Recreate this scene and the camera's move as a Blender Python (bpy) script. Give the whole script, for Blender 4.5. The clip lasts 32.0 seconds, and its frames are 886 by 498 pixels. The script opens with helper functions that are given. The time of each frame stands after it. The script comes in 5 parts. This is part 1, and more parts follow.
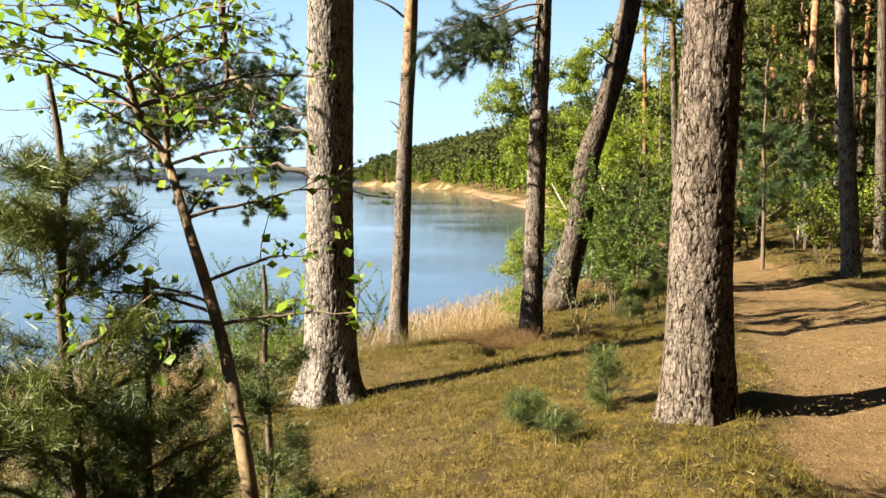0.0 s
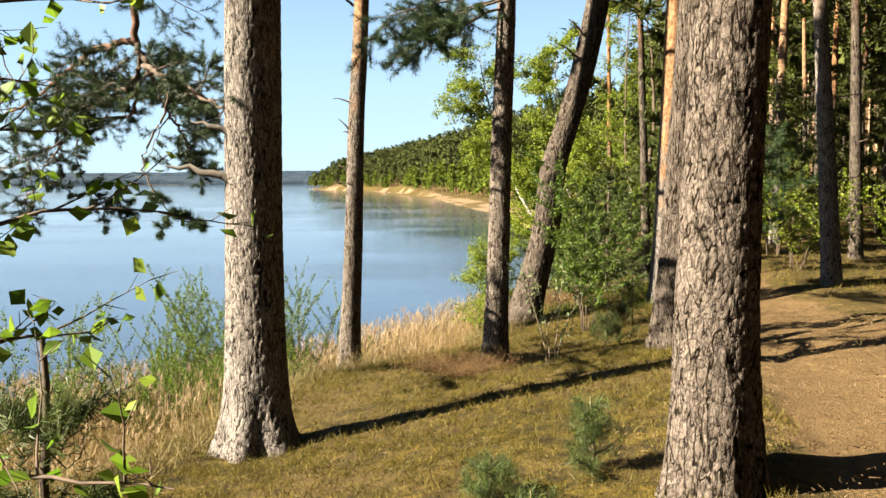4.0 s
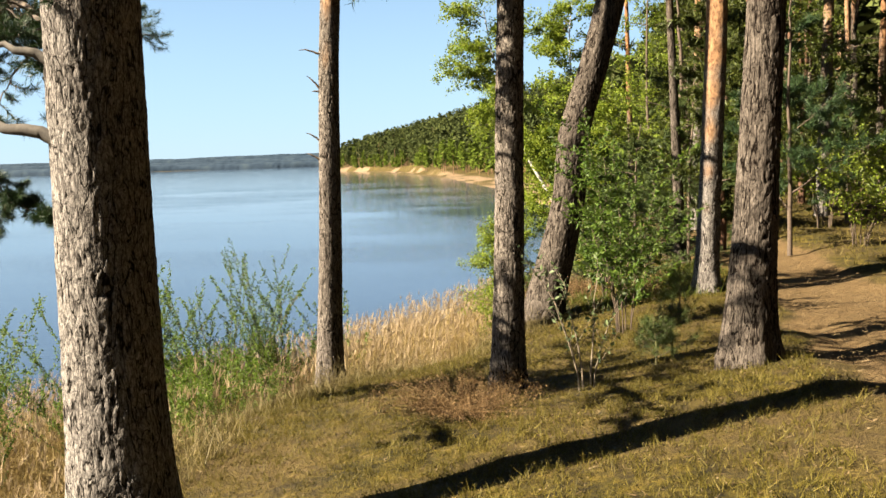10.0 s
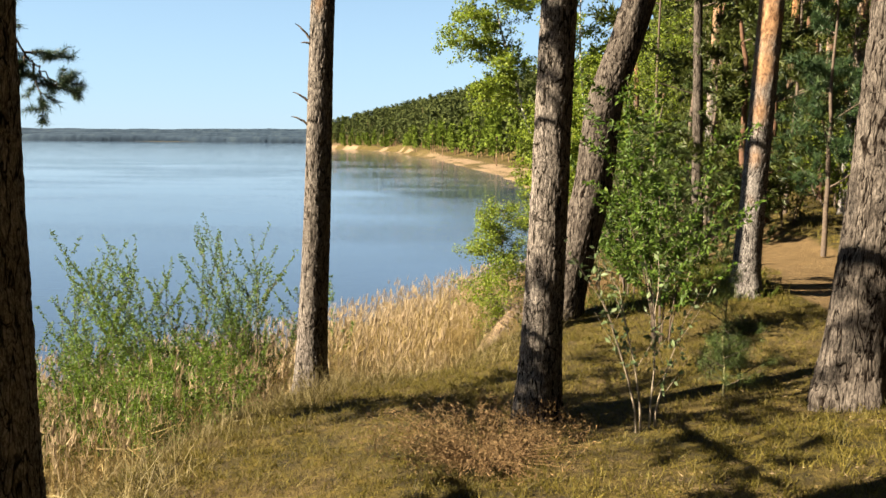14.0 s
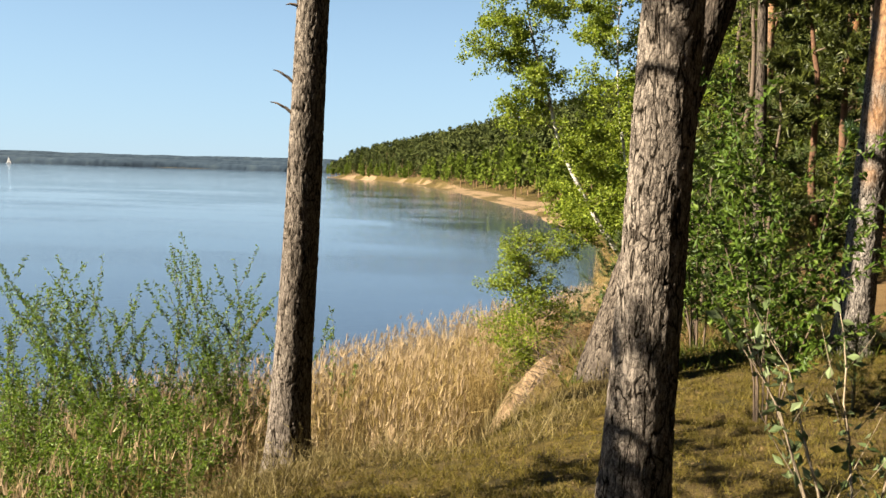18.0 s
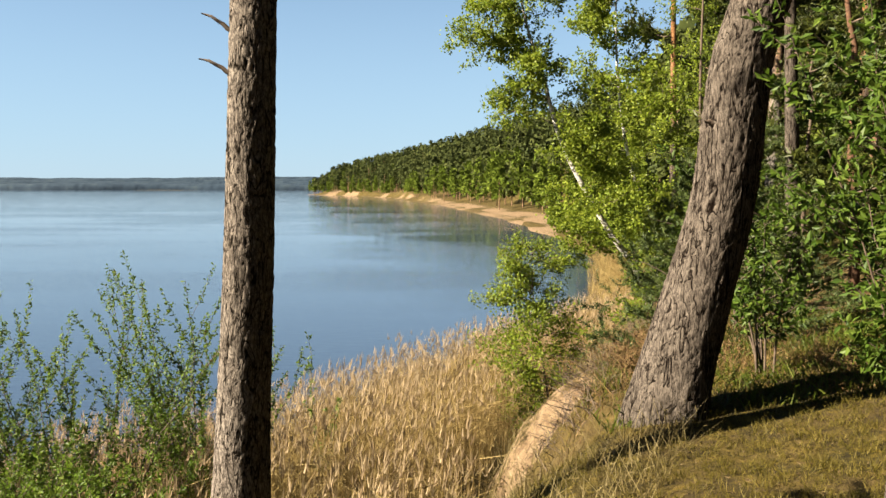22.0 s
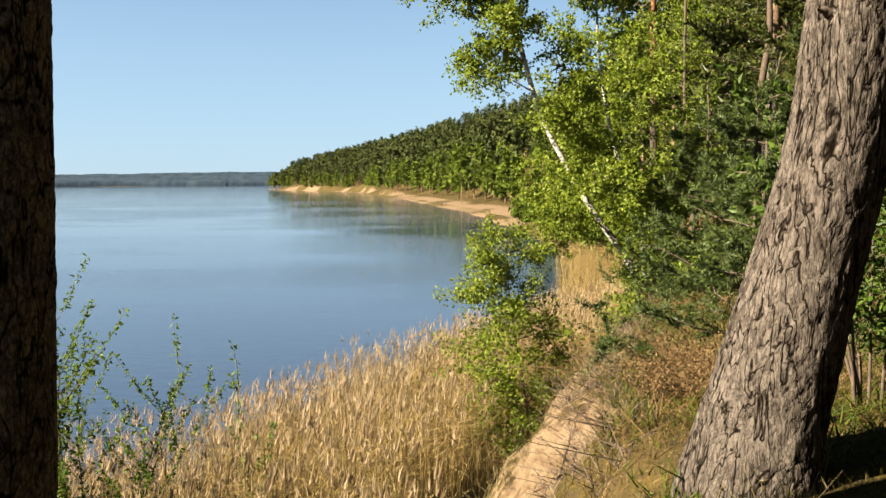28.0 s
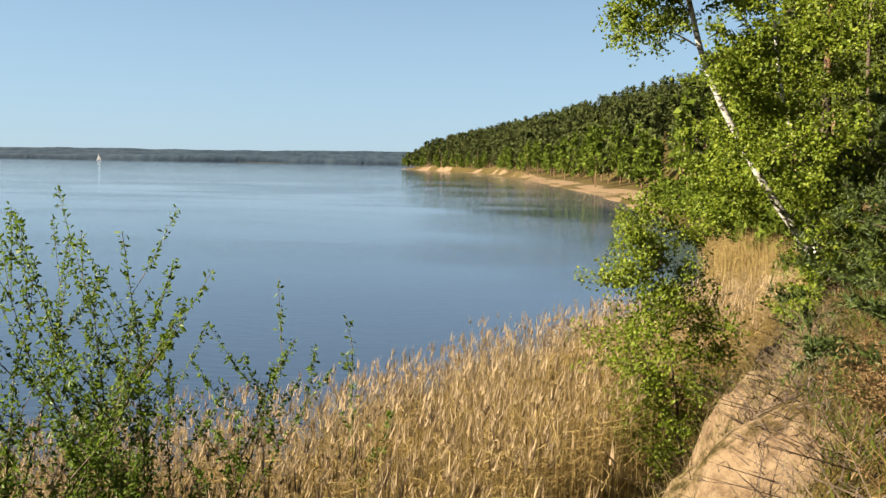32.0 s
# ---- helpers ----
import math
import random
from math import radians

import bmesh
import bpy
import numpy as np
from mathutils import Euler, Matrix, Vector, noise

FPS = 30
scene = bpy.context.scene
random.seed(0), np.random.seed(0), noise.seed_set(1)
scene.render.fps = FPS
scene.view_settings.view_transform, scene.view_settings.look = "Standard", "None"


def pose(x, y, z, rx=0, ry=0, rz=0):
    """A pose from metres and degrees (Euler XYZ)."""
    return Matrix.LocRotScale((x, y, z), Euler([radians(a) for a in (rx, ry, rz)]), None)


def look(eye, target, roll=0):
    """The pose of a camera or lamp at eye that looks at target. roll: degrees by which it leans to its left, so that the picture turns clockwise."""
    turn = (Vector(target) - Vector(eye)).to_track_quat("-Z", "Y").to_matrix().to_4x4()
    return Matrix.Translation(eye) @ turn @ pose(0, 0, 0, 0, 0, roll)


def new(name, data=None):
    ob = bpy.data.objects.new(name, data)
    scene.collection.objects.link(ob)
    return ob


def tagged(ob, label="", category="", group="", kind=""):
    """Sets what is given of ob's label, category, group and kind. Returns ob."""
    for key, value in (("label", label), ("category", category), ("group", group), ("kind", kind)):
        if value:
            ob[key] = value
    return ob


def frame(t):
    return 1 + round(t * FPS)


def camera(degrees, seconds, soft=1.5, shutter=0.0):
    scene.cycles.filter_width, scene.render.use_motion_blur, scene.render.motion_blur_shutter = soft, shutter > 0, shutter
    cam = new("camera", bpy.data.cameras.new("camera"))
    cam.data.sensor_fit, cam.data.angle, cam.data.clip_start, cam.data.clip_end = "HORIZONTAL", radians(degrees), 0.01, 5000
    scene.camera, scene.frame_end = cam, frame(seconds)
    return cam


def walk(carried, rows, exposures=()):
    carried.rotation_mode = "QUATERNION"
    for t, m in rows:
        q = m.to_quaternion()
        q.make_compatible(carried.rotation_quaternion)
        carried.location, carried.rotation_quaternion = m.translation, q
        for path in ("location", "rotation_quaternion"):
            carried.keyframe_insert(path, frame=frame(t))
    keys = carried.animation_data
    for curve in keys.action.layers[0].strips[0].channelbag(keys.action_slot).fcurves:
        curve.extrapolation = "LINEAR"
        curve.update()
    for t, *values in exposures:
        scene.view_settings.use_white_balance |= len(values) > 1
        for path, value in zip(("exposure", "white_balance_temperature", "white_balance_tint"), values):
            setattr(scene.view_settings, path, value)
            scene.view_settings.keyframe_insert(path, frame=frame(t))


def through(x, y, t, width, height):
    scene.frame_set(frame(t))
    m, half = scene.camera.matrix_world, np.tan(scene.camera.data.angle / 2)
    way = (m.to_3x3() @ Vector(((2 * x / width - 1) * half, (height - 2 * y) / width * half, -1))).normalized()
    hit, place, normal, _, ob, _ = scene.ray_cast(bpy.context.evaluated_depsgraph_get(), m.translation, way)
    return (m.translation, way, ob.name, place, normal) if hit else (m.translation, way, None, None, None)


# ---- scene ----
cam = camera(55.7, 32.0)
PATH = [
    (0, (2.699, -1.616, 1.592), (2.595, 0.374, 1.423), -0.1),
    (0.5, (2.671, -1.445, 1.576), (2.579, 0.546, 1.408), -0.2),
    (1, (2.657, -1.302, 1.58), (2.582, 0.69, 1.422), -0.6),
    (1.5, (2.684, -1.168, 1.58), (2.622, 0.824, 1.408), -0.9),
    (2, (2.742, -0.994, 1.581), (2.674, 0.998, 1.414), 0.8),
    (2.5, (2.759, -0.848, 1.586), (2.691, 1.143, 1.419), 0.6),
    (3, (2.723, -0.692, 1.588), (2.683, 1.302, 1.433), -0.1),
    (3.5, (2.724, -0.556, 1.599), (2.716, 1.438, 1.441), -0.4),
    (5.5, (2.963, 0.178, 1.595), (2.905, 2.169, 1.416), 0.4),
    (6, (3.035, 0.355, 1.582), (2.97, 2.343, 1.379), 0.1),
    (6.5, (3.107, 0.525, 1.578), (2.914, 2.503, 1.358), 1.0),
    (7, (3.096, 0.71, 1.561), (2.846, 2.681, 1.332), 0.3),
    (7.5, (3.033, 0.983, 1.54), (2.822, 2.96, 1.324), 0.0),
    (8, (3.043, 1.171, 1.538), (2.867, 3.15, 1.316), -0.4),
    (8.5, (3.037, 1.411, 1.531), (2.875, 3.393, 1.324), 0.2),
    (9, (2.977, 1.598, 1.514), (2.834, 3.58, 1.286), -0.1),
    (9.5, (2.917, 1.822, 1.511), (2.874, 3.812, 1.31), -1.5),
    (10, (2.92, 2.079, 1.473), (2.871, 4.067, 1.263), -1.9),
    (10.5, (2.912, 2.284, 1.468), (2.842, 4.269, 1.233), -1.4),
    (11, (2.881, 2.5, 1.441), (2.839, 4.488, 1.222), -0.1),
    (11.5, (2.848, 2.676, 1.426), (2.861, 4.667, 1.241), -0.2),
    (12, (2.837, 2.858, 1.397), (2.829, 4.849, 1.217), -0.7),
    (12.5, (2.809, 3.041, 1.395), (2.807, 5.031, 1.202), -0.6),
    (13, (2.747, 3.22, 1.385), (2.755, 5.208, 1.163), 0.2),
    (13.5, (2.678, 3.41, 1.381), (2.686, 5.397, 1.153), 0.4),
    (14, (2.66, 3.623, 1.363), (2.647, 5.607, 1.11), 0.5),
    (14.5, (2.643, 3.873, 1.344), (2.594, 5.862, 1.136), 0.6),
    (16.5, (2.559, 4.973, 1.219), (2.526, 6.963, 1.017), 1.0),
    (17, (2.543, 5.237, 1.184), (2.515, 7.229, 1.008), 1.5),
    (17.5, (2.572, 5.521, 1.124), (2.531, 7.513, 0.951), 1.6),
    (18, (2.578, 5.806, 1.092), (2.525, 7.798, 0.915), 1.8),
    (18.5, (2.521, 6.071, 1.063), (2.439, 8.061, 0.874), 1.7),
    (19, (2.524, 6.34, 1.049), (2.375, 8.327, 0.884), 1.4),
    (19.5, (2.56, 6.634, 1.03), (2.384, 8.622, 0.894), 2.4),
    (20, (2.539, 6.896, 0.981), (2.435, 8.886, 0.819), 2.1),
    (20.5, (2.528, 7.113, 0.975), (2.461, 9.101, 0.765), 1.2),
    (21, (2.576, 7.327, 0.959), (2.486, 9.315, 0.754), 1.2),
    (21.5, (2.51, 7.527, 0.922), (2.45, 9.52, 0.762), 1.7),
    (22, (2.416, 7.668, 0.899), (2.399, 9.663, 0.755), 0.0),
    (22.5, (2.39, 7.842, 0.869), (2.352, 9.835, 0.71), -0.0),
    (23, (2.394, 8.043, 0.847), (2.376, 10.037, 0.701), 0.1),
    (23.5, (2.341, 8.221, 0.814), (2.425, 10.214, 0.667), 0.8),
    (24, (2.276, 8.431, 0.792), (2.405, 10.421, 0.652), 0.0),
    (24.5, (2.226, 8.664, 0.745), (2.376, 10.654, 0.622), -0.4),
    (25, (2.192, 8.838, 0.729), (2.349, 10.827, 0.595), 0.0),
    (25.5, (2.171, 9.032, 0.701), (2.34, 11.021, 0.578), -0.3),
    (27.5, (2.38, 9.797, 0.65), (2.482, 11.792, 0.54), 0.3),
    (28, (2.438, 9.982, 0.635), (2.511, 11.974, 0.477), -0.4),
    (28.5, (2.512, 10.2, 0.609), (2.483, 12.191, 0.426), 1.4),
    (29, (2.506, 10.404, 0.573), (2.466, 12.393, 0.368), 0.8),
    (29.5, (2.473, 10.579, 0.556), (2.456, 12.571, 0.368), 1.0),
    (30, (2.476, 10.771, 0.554), (2.391, 12.76, 0.359), 0.8),
    (30.5, (2.447, 10.913, 0.523), (2.315, 12.902, 0.359), 0.7),
    (31, (2.383, 10.988, 0.487), (2.248, 12.977, 0.322), 1.3),
    (31.5, (2.344, 11.166, 0.423), (2.171, 13.151, 0.257), 1.2),
    (32, (2.296, 11.325, 0.396), (2.063, 13.301, 0.195), 1.0),
]
EXPOSURES = [(0, 3.54), (5, 3.44), (9, 3.33), (15, 3.2), (22, 3.03), (28, 3.05), (32, 2.88)]
walk(cam, [(t, look(eye, target, roll)) for t, eye, target, roll in PATH], EXPOSURES)

# ---- world and light ----
SUN_AZ = math.radians(197.5)          # the light travels towards +x and a little +y
SUN_EL = math.radians(35)
world = bpy.data.worlds.new("sky")
scene.world = world
world.use_nodes = True
wn, wl = world.node_tree.nodes, world.node_tree.links
sky = wn.new("ShaderNodeTexSky")
sky.sky_type = "NISHITA"
sky.sun_disc = False
sky.sun_elevation = SUN_EL
sky.sun_rotation = math.radians(252.5)
sky.air_density, sky.dust_density, sky.ozone_density = 1.0, 0.1, 2.0
wn["Background"].inputs["Strength"].default_value = 0.016
haze = wn.new("ShaderNodeMix")
haze.data_type = "RGBA"
haze.inputs["B"].default_value = (4.7, 6.0, 7.3, 1)
up = wn.new("ShaderNodeSeparateXYZ")
wl.new(wn.new("ShaderNodeTexCoord").outputs["Generated"], up.inputs[0])
thin = wn.new("ShaderNodeMapRange")
thin.interpolation_type = "SMOOTHSTEP"
thin.inputs["From Min"].default_value, thin.inputs["From Max"].default_value = 0.0, 0.42
thin.inputs["To Min"].default_value, thin.inputs["To Max"].default_value = 0.75, 0.1
wl.new(up.outputs["Z"], thin.inputs["Value"])
wl.new(thin.outputs["Result"], haze.inputs["Factor"])
wl.new(sky.outputs["Color"], haze.inputs["A"])
clear = wn.new("ShaderNodeMix")
clear.data_type, clear.blend_type = "RGBA", "MULTIPLY"
clear.inputs["Factor"].default_value = 1.0
clear.inputs["B"].default_value = (0.82, 0.93, 1.0, 1)
wl.new(haze.outputs["Result"], clear.inputs["A"])
wl.new(clear.outputs["Result"], wn["Background"].inputs["Color"])
sun = new("sun", bpy.data.lights.new("sun", "SUN"))
sun.data.energy, sun.data.angle, sun.data.color = 5.0, math.radians(0.5), (1.0, 0.88, 0.69)
sun_from = Vector((math.cos(SUN_AZ) * math.cos(SUN_EL), math.sin(SUN_AZ) * math.cos(SUN_EL), math.sin(SUN_EL)))
sun.matrix_world = look(sun_from * 50, (0, 0, 0))

WATER = -4.2
rng = np.random.default_rng(7)


# ---- materials ----
def material(name, rough=0.8, spec=0.3):
    m = bpy.data.materials.new(name)
    m.use_nodes = True
    b = m.node_tree.nodes["Principled BSDF"]
    b.inputs["Roughness"].default_value = rough
    b.inputs["Specular IOR Level"].default_value = spec
    return m, m.node_tree.nodes, m.node_tree.links, b


def noise_node(n, l, scale, detail=5.0, rough=0.6, vec=None):
    t = n.new("ShaderNodeTexNoise")
    t.inputs["Scale"].default_value, t.inputs["Detail"].default_value, t.inputs["Roughness"].default_value = scale, detail, rough
    if vec is not None:
        l.new(vec, t.inputs["Vector"])
    return t


def ramp_node(n, l, fac, stops):
    r = n.new("ShaderNodeValToRGB")
    e = r.color_ramp.elements
    e[0].position, e[0].color = stops[0][0], (*stops[0][1], 1)
    e[1].position, e[1].color = stops[-1][0], (*stops[-1][1], 1)
    for p, c in stops[1:-1]:
        k = e.new(p)
        k.color = (*c, 1)
    l.new(fac, r.inputs["Fac"])
    return r


def mix_node(n, l, fac, a, b, kind="MIX"):
    m = n.new("ShaderNodeMix")
    m.data_type, m.blend_type = "RGBA", kind
    for sock, v in ((m.inputs["Factor"], fac), (m.inputs["A"], a), (m.inputs["B"], b)):
        if isinstance(v, (int, float)):
            sock.default_value = v
        elif isinstance(v, tuple):
            sock.default_value = (*v, 1)
        else:
            l.new(v, sock)
    return m.outputs["Result"]


def bump_node(n, l, height, strength, dist, b):
    k = n.new("ShaderNodeBump")
    k.inputs["Strength"].default_value, k.inputs["Distance"].default_value = strength, dist
    l.new(height, k.inputs["Height"])
    l.new(k.outputs["Normal"], b.inputs["Normal"])


def coords(n, kind="Object"):
    return n.new("ShaderNodeTexCoord").outputs[kind]


def bark_material(name, plate, pale, crack, orange, wide=0.04, tall=2.6, net=0.6):
    """Pine bark: furrows that wander and join up the trunk, flaky plates between them, flaky orange skin higher up."""
    m, n, l, b = material(name, 0.95, 0.0)
    co = coords(n)

    def math2(kind, a, c):
        k = n.new("ShaderNodeMath")
        k.operation = kind
        for s, v in zip(k.inputs, (a, c)):
            if isinstance(v, (int, float)):
                s.default_value = v
            else:
                l.new(v, s)
        return k.outputs[0]

    def stretched(w, t, detail, rough, twist=0.0, shift=0.0):
        mp = n.new("ShaderNodeMapping")
        mp.inputs["Scale"].default_value = (1 / w, 1 / w, 1 / (w * t))
        mp.inputs["Location"].default_value = (shift, shift * 0.7, shift * 1.3)
        l.new(co, mp.inputs["Vector"])
        k = noise_node(n, l, 1.0, detail, rough, mp.outputs["Vector"])
        k.inputs["Distortion"].default_value = twist
        return k.outputs["Fac"]

    def furrow(w, t, lo, hi, twist, shift):
        away = math2("ABSOLUTE", math2("SUBTRACT", stretched(w, t, 2.5, 0.55, twist, shift), 0.5), 0.0)
        return ramp_node(n, l, away, [(lo, (0, 0, 0)), (hi, (1, 1, 1))]).outputs["Color"]

    deep = furrow(wide * 2.4, tall * 1.5, 0.004, 0.03, 0.5, 0.0)
    bend = n.new("ShaderNodeVectorMath")
    bend.operation = "MULTIPLY_ADD"
    bend.inputs[1].default_value = (1.3 * wide, 1.3 * wide, 1.6 * wide)
    l.new(noise_node(n, l, 0.9 / wide, 3, 0.65, co).outputs["Color"], bend.inputs[0])
    l.new(co, bend.inputs[2])
    cell_map = n.new("ShaderNodeMapping")
    cell_map.inputs["Scale"].default_value = (0.75 / wide, 0.75 / wide, 0.75 / (wide * tall * 0.8))
    l.new(bend.outputs["Vector"], cell_map.inputs["Vector"])
    cell = n.new("ShaderNodeTexVoronoi")
    cell.feature = "DISTANCE_TO_EDGE"
    cell.inputs["Scale"].default_value = 1.0
    l.new(cell_map.outputs["Vector"], cell.inputs["Vector"])
    cross = ramp_node(n, l, cell.outputs["Distance"], [(0.01, (0, 0, 0)), (0.09, (1, 1, 1))]).outputs["Color"]
    flake = furrow(wide * 0.7, tall * 1.1, 0.0, 0.07, 0.4, 3.1)
    layer = stretched(wide * 0.6, tall * 0.9, 4, 0.7, 0.4, 11.0)
    big, fine = noise_node(n, l, 5.0, 5, 0.65, co).outputs["Fac"], noise_node(n, l, 150.0, 4, 0.75, co).outputs["Fac"]
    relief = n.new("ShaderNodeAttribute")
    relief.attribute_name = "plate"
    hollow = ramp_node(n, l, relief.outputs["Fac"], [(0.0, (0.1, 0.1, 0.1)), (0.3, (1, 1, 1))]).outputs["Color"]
    tone = math2("ADD", math2("MULTIPLY", layer, 0.62), math2("MULTIPLY", big, 0.4))
    body = ramp_node(n, l, tone, [(0.38, plate), (0.5, tuple((p + q) / 2 for p, q in zip(plate, pale))), (0.63, pale)]).outputs["Color"]
    body = mix_node(n, l, 0.7, body, ramp_node(n, l, fine, [(0.36, (0.55, 0.5, 0.46)), (0.58, (1.0, 1.0, 1.0))]).outputs["Color"], "MULTIPLY")
    body = mix_node(n, l, 0.6, body, flake, "MULTIPLY")
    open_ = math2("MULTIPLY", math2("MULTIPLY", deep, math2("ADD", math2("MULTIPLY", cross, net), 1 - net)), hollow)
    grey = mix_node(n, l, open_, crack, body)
    skin = ramp_node(n, l, stretched(0.05, 1.6, 5, 0.65, 0.5, 5.0), [(0.36, (orange[0] * 0.45, orange[1] * 0.4, orange[2] * 0.4)), (0.5, orange), (0.66, tuple(min(1, c * 1.7) for c in orange))])
    h = n.new("ShaderNodeAttribute")
    h.attribute_name = "skin"
    l.new(mix_node(n, l, h.outputs["Fac"], grey, skin.outputs["Color"]), b.inputs["Base Color"])
    height = math2("ADD", math2("MULTIPLY", deep, 0.55), math2("ADD", math2("MULTIPLY", cross, 0.8 * net), math2("ADD", math2("MULTIPLY", flake, 0.25), math2("ADD", math2("MULTIPLY", layer, 0.7), math2("MULTIPLY", fine, 0.12)))))
    bump_node(n, l, height, 0.8, 0.3 * wide, b)
    return m


def leaf_material(name, dark, mid, light, through=0.35, rough=0.5, spec=0.12):
    """Thin leaves: colour varies from leaf to leaf, some light passes through."""
    m, n, l, b = material(name, rough, spec)
    geo = n.new("ShaderNodeNewGeometry")
    r = ramp_node(n, l, geo.outputs["Random Per Island"], [(0.0, dark), (0.5, mid), (1.0, light)])
    patch = noise_node(n, l, 1.3, 3, 0.5, coords(n))
    col = mix_node(n, l, 0.6, r.outputs["Color"], ramp_node(n, l, patch.outputs["Fac"], [(0.35, (0.6, 0.62, 0.55)), (0.65, (1.0, 1.0, 1.0))]).outputs["Color"], "MULTIPLY")
    l.new(col, b.inputs["Base Color"])
    tr = n.new("ShaderNodeBsdfTranslucent")
    l.new(col, tr.inputs["Color"])
    mx = n.new("ShaderNodeMixShader")
    mx.inputs["Fac"].default_value = through
    l.new(b.outputs["BSDF"], mx.inputs[1])
    l.new(tr.outputs["BSDF"], mx.inputs[2])
    l.new(mx.outputs["Shader"], n["Material Output"].inputs["Surface"])
    return m


def wood_material(name, a, c, scale=30.0):
    m, n, l, b = material(name, 0.85, 0.2)
    co = coords(n)
    f = noise_node(n, l, scale, 5, 0.65, co)
    l.new(ramp_node(n, l, f.outputs["Fac"], [(0.3, a), (0.7, c)]).outputs["Color"], b.inputs["Base Color"])
    bump_node(n, l, f.outputs["Fac"], 0.4, 0.004, b)
    return m


BARK = bark_material("pine_bark", (0.0738, 0.0637, 0.0558), (0.194, 0.177, 0.16), (0.0045, 0.00364, 0.00279), (0.135, 0.0774, 0.0409), 0.022, 3.2, 0.5)
BARK_COARSE = bark_material("coarse_pine_bark", (0.043, 0.035, 0.028), (0.112, 0.094, 0.079), (0.004, 0.003, 0.002), (0.15, 0.085, 0.044), 0.03, 2.6, 0.55)
BARK_BROWN = bark_material("brown_bark", (0.026, 0.021, 0.017), (0.094, 0.079, 0.065), (0.003, 0.002, 0.0015), (0.13, 0.066, 0.03), 0.032, 4.2, 0.22)
BARK_MID = bark_material("grey_brown_pine_bark", (0.058, 0.048, 0.04), (0.155, 0.134, 0.114), (0.004, 0.003, 0.002), (0.15, 0.09, 0.05), 0.026, 2.9, 0.5)
SAPLING_STEM = wood_material("sapling_stem_bark", (0.0761, 0.0585, 0.0381), (0.176, 0.14, 0.0998), 20)
TWIG = wood_material("twig_bark", (0.0234, 0.0164, 0.0117), (0.0702, 0.0498, 0.0339))
LIMB = wood_material("orange_limb_bark", (0.027, 0.0124, 0.00644), (0.081, 0.0409, 0.0211))
GREYWOOD = wood_material("weathered_wood", (0.0338, 0.028, 0.0225), (0.079, 0.0675, 0.054), 22)
PALE_STEM = wood_material("pale_stem_bark", (0.018, 0.012, 0.006), (0.105, 0.072, 0.036), 22)
GREEN_STEM = wood_material("green_stem_bark", (0.0527, 0.0468, 0.0234), (0.117, 0.105, 0.0468), 20)


def birch_bark():
    m, n, l, b = material("birch_bark", 0.7, 0.3)
    co = coords(n)
    mp = n.new("ShaderNodeMapping")
    mp.inputs["Scale"].default_value = (9, 9, 26)
    l.new(co, mp.inputs["Vector"])
    f = noise_node(n, l, 1.0, 5, 0.7, mp.outputs["Vector"])
    l.new(ramp_node(n, l, f.outputs["Fac"], [(0.4, (0.015, 0.013, 0.011)), (0.49, (0.22, 0.205, 0.18)), (0.72, (0.36, 0.35, 0.32))]).outputs["Color"], b.inputs["Base Color"])
    bump_node(n, l, f.outputs["Fac"], 0.3, 0.004, b)
    return m


BIRCH = birch_bark()
NEEDLE = leaf_material("pine_needles", (0.00661, 0.0167, 0.00582), (0.0147, 0.0295, 0.00928), (0.033, 0.0496, 0.0132), 0.12, 0.5)
NEEDLE_MID = leaf_material("fresh_pine_needles", (0.0156, 0.0265, 0.00663), (0.0312, 0.0452, 0.0101), (0.0577, 0.0718, 0.0172), 0.15, 0.5)
NEEDLE_YOUNG = leaf_material("young_pine_needles", (0.024, 0.034, 0.005), (0.044, 0.058, 0.009), (0.075, 0.086, 0.017), 0.2, 0.5)
NEEDLE_SUN = leaf_material("sunny_pine_needles", (0.0138, 0.0187, 0.00312), (0.0274, 0.0337, 0.00499), (0.0468, 0.0512, 0.00936), 0.2, 0.5)
LEAF_BIRCH = leaf_material("birch_leaves", (0.058, 0.086, 0.006), (0.1, 0.132, 0.0095), (0.15, 0.172, 0.02), 0.45)
LEAF_WILLOW = leaf_material("willow_leaves", (0.0351, 0.0624, 0.00546), (0.0624, 0.101, 0.00858), (0.101, 0.136, 0.0203), 0.45)
LEAF_ROWAN = leaf_material("rowan_leaves", (0.0213, 0.041, 0.0041), (0.041, 0.0697, 0.00738), (0.0697, 0.0984, 0.0148), 0.4)
LEAF_PALE = leaf_material("whitebeam_leaves", (0.051, 0.0732, 0.0256), (0.0874, 0.114, 0.0473), (0.132, 0.154, 0.0811), 0.35)
LEAF_SUN = leaf_material("sapling_leaves", (0.0492, 0.0944, 0.00737), (0.0905, 0.148, 0.0123), (0.14, 0.189, 0.0246), 0.5)
LEAF_UNDER = leaf_material("underwood_leaves", (0.022, 0.031, 0.0035), (0.041, 0.056, 0.0055), (0.07, 0.078, 0.01), 0.4)
FAR_PINE = leaf_material("far_pine_foliage", (0.0172, 0.0226, 0.00702), (0.0296, 0.0367, 0.0101), (0.0484, 0.0546, 0.0156), 0.1, 0.7, 0.03)
FAR_LEAF = leaf_material("far_leaf_foliage", (0.0351, 0.0491, 0.00546), (0.0507, 0.0718, 0.0078), (0.078, 0.0975, 0.014), 0.25, 0.7, 0.03)
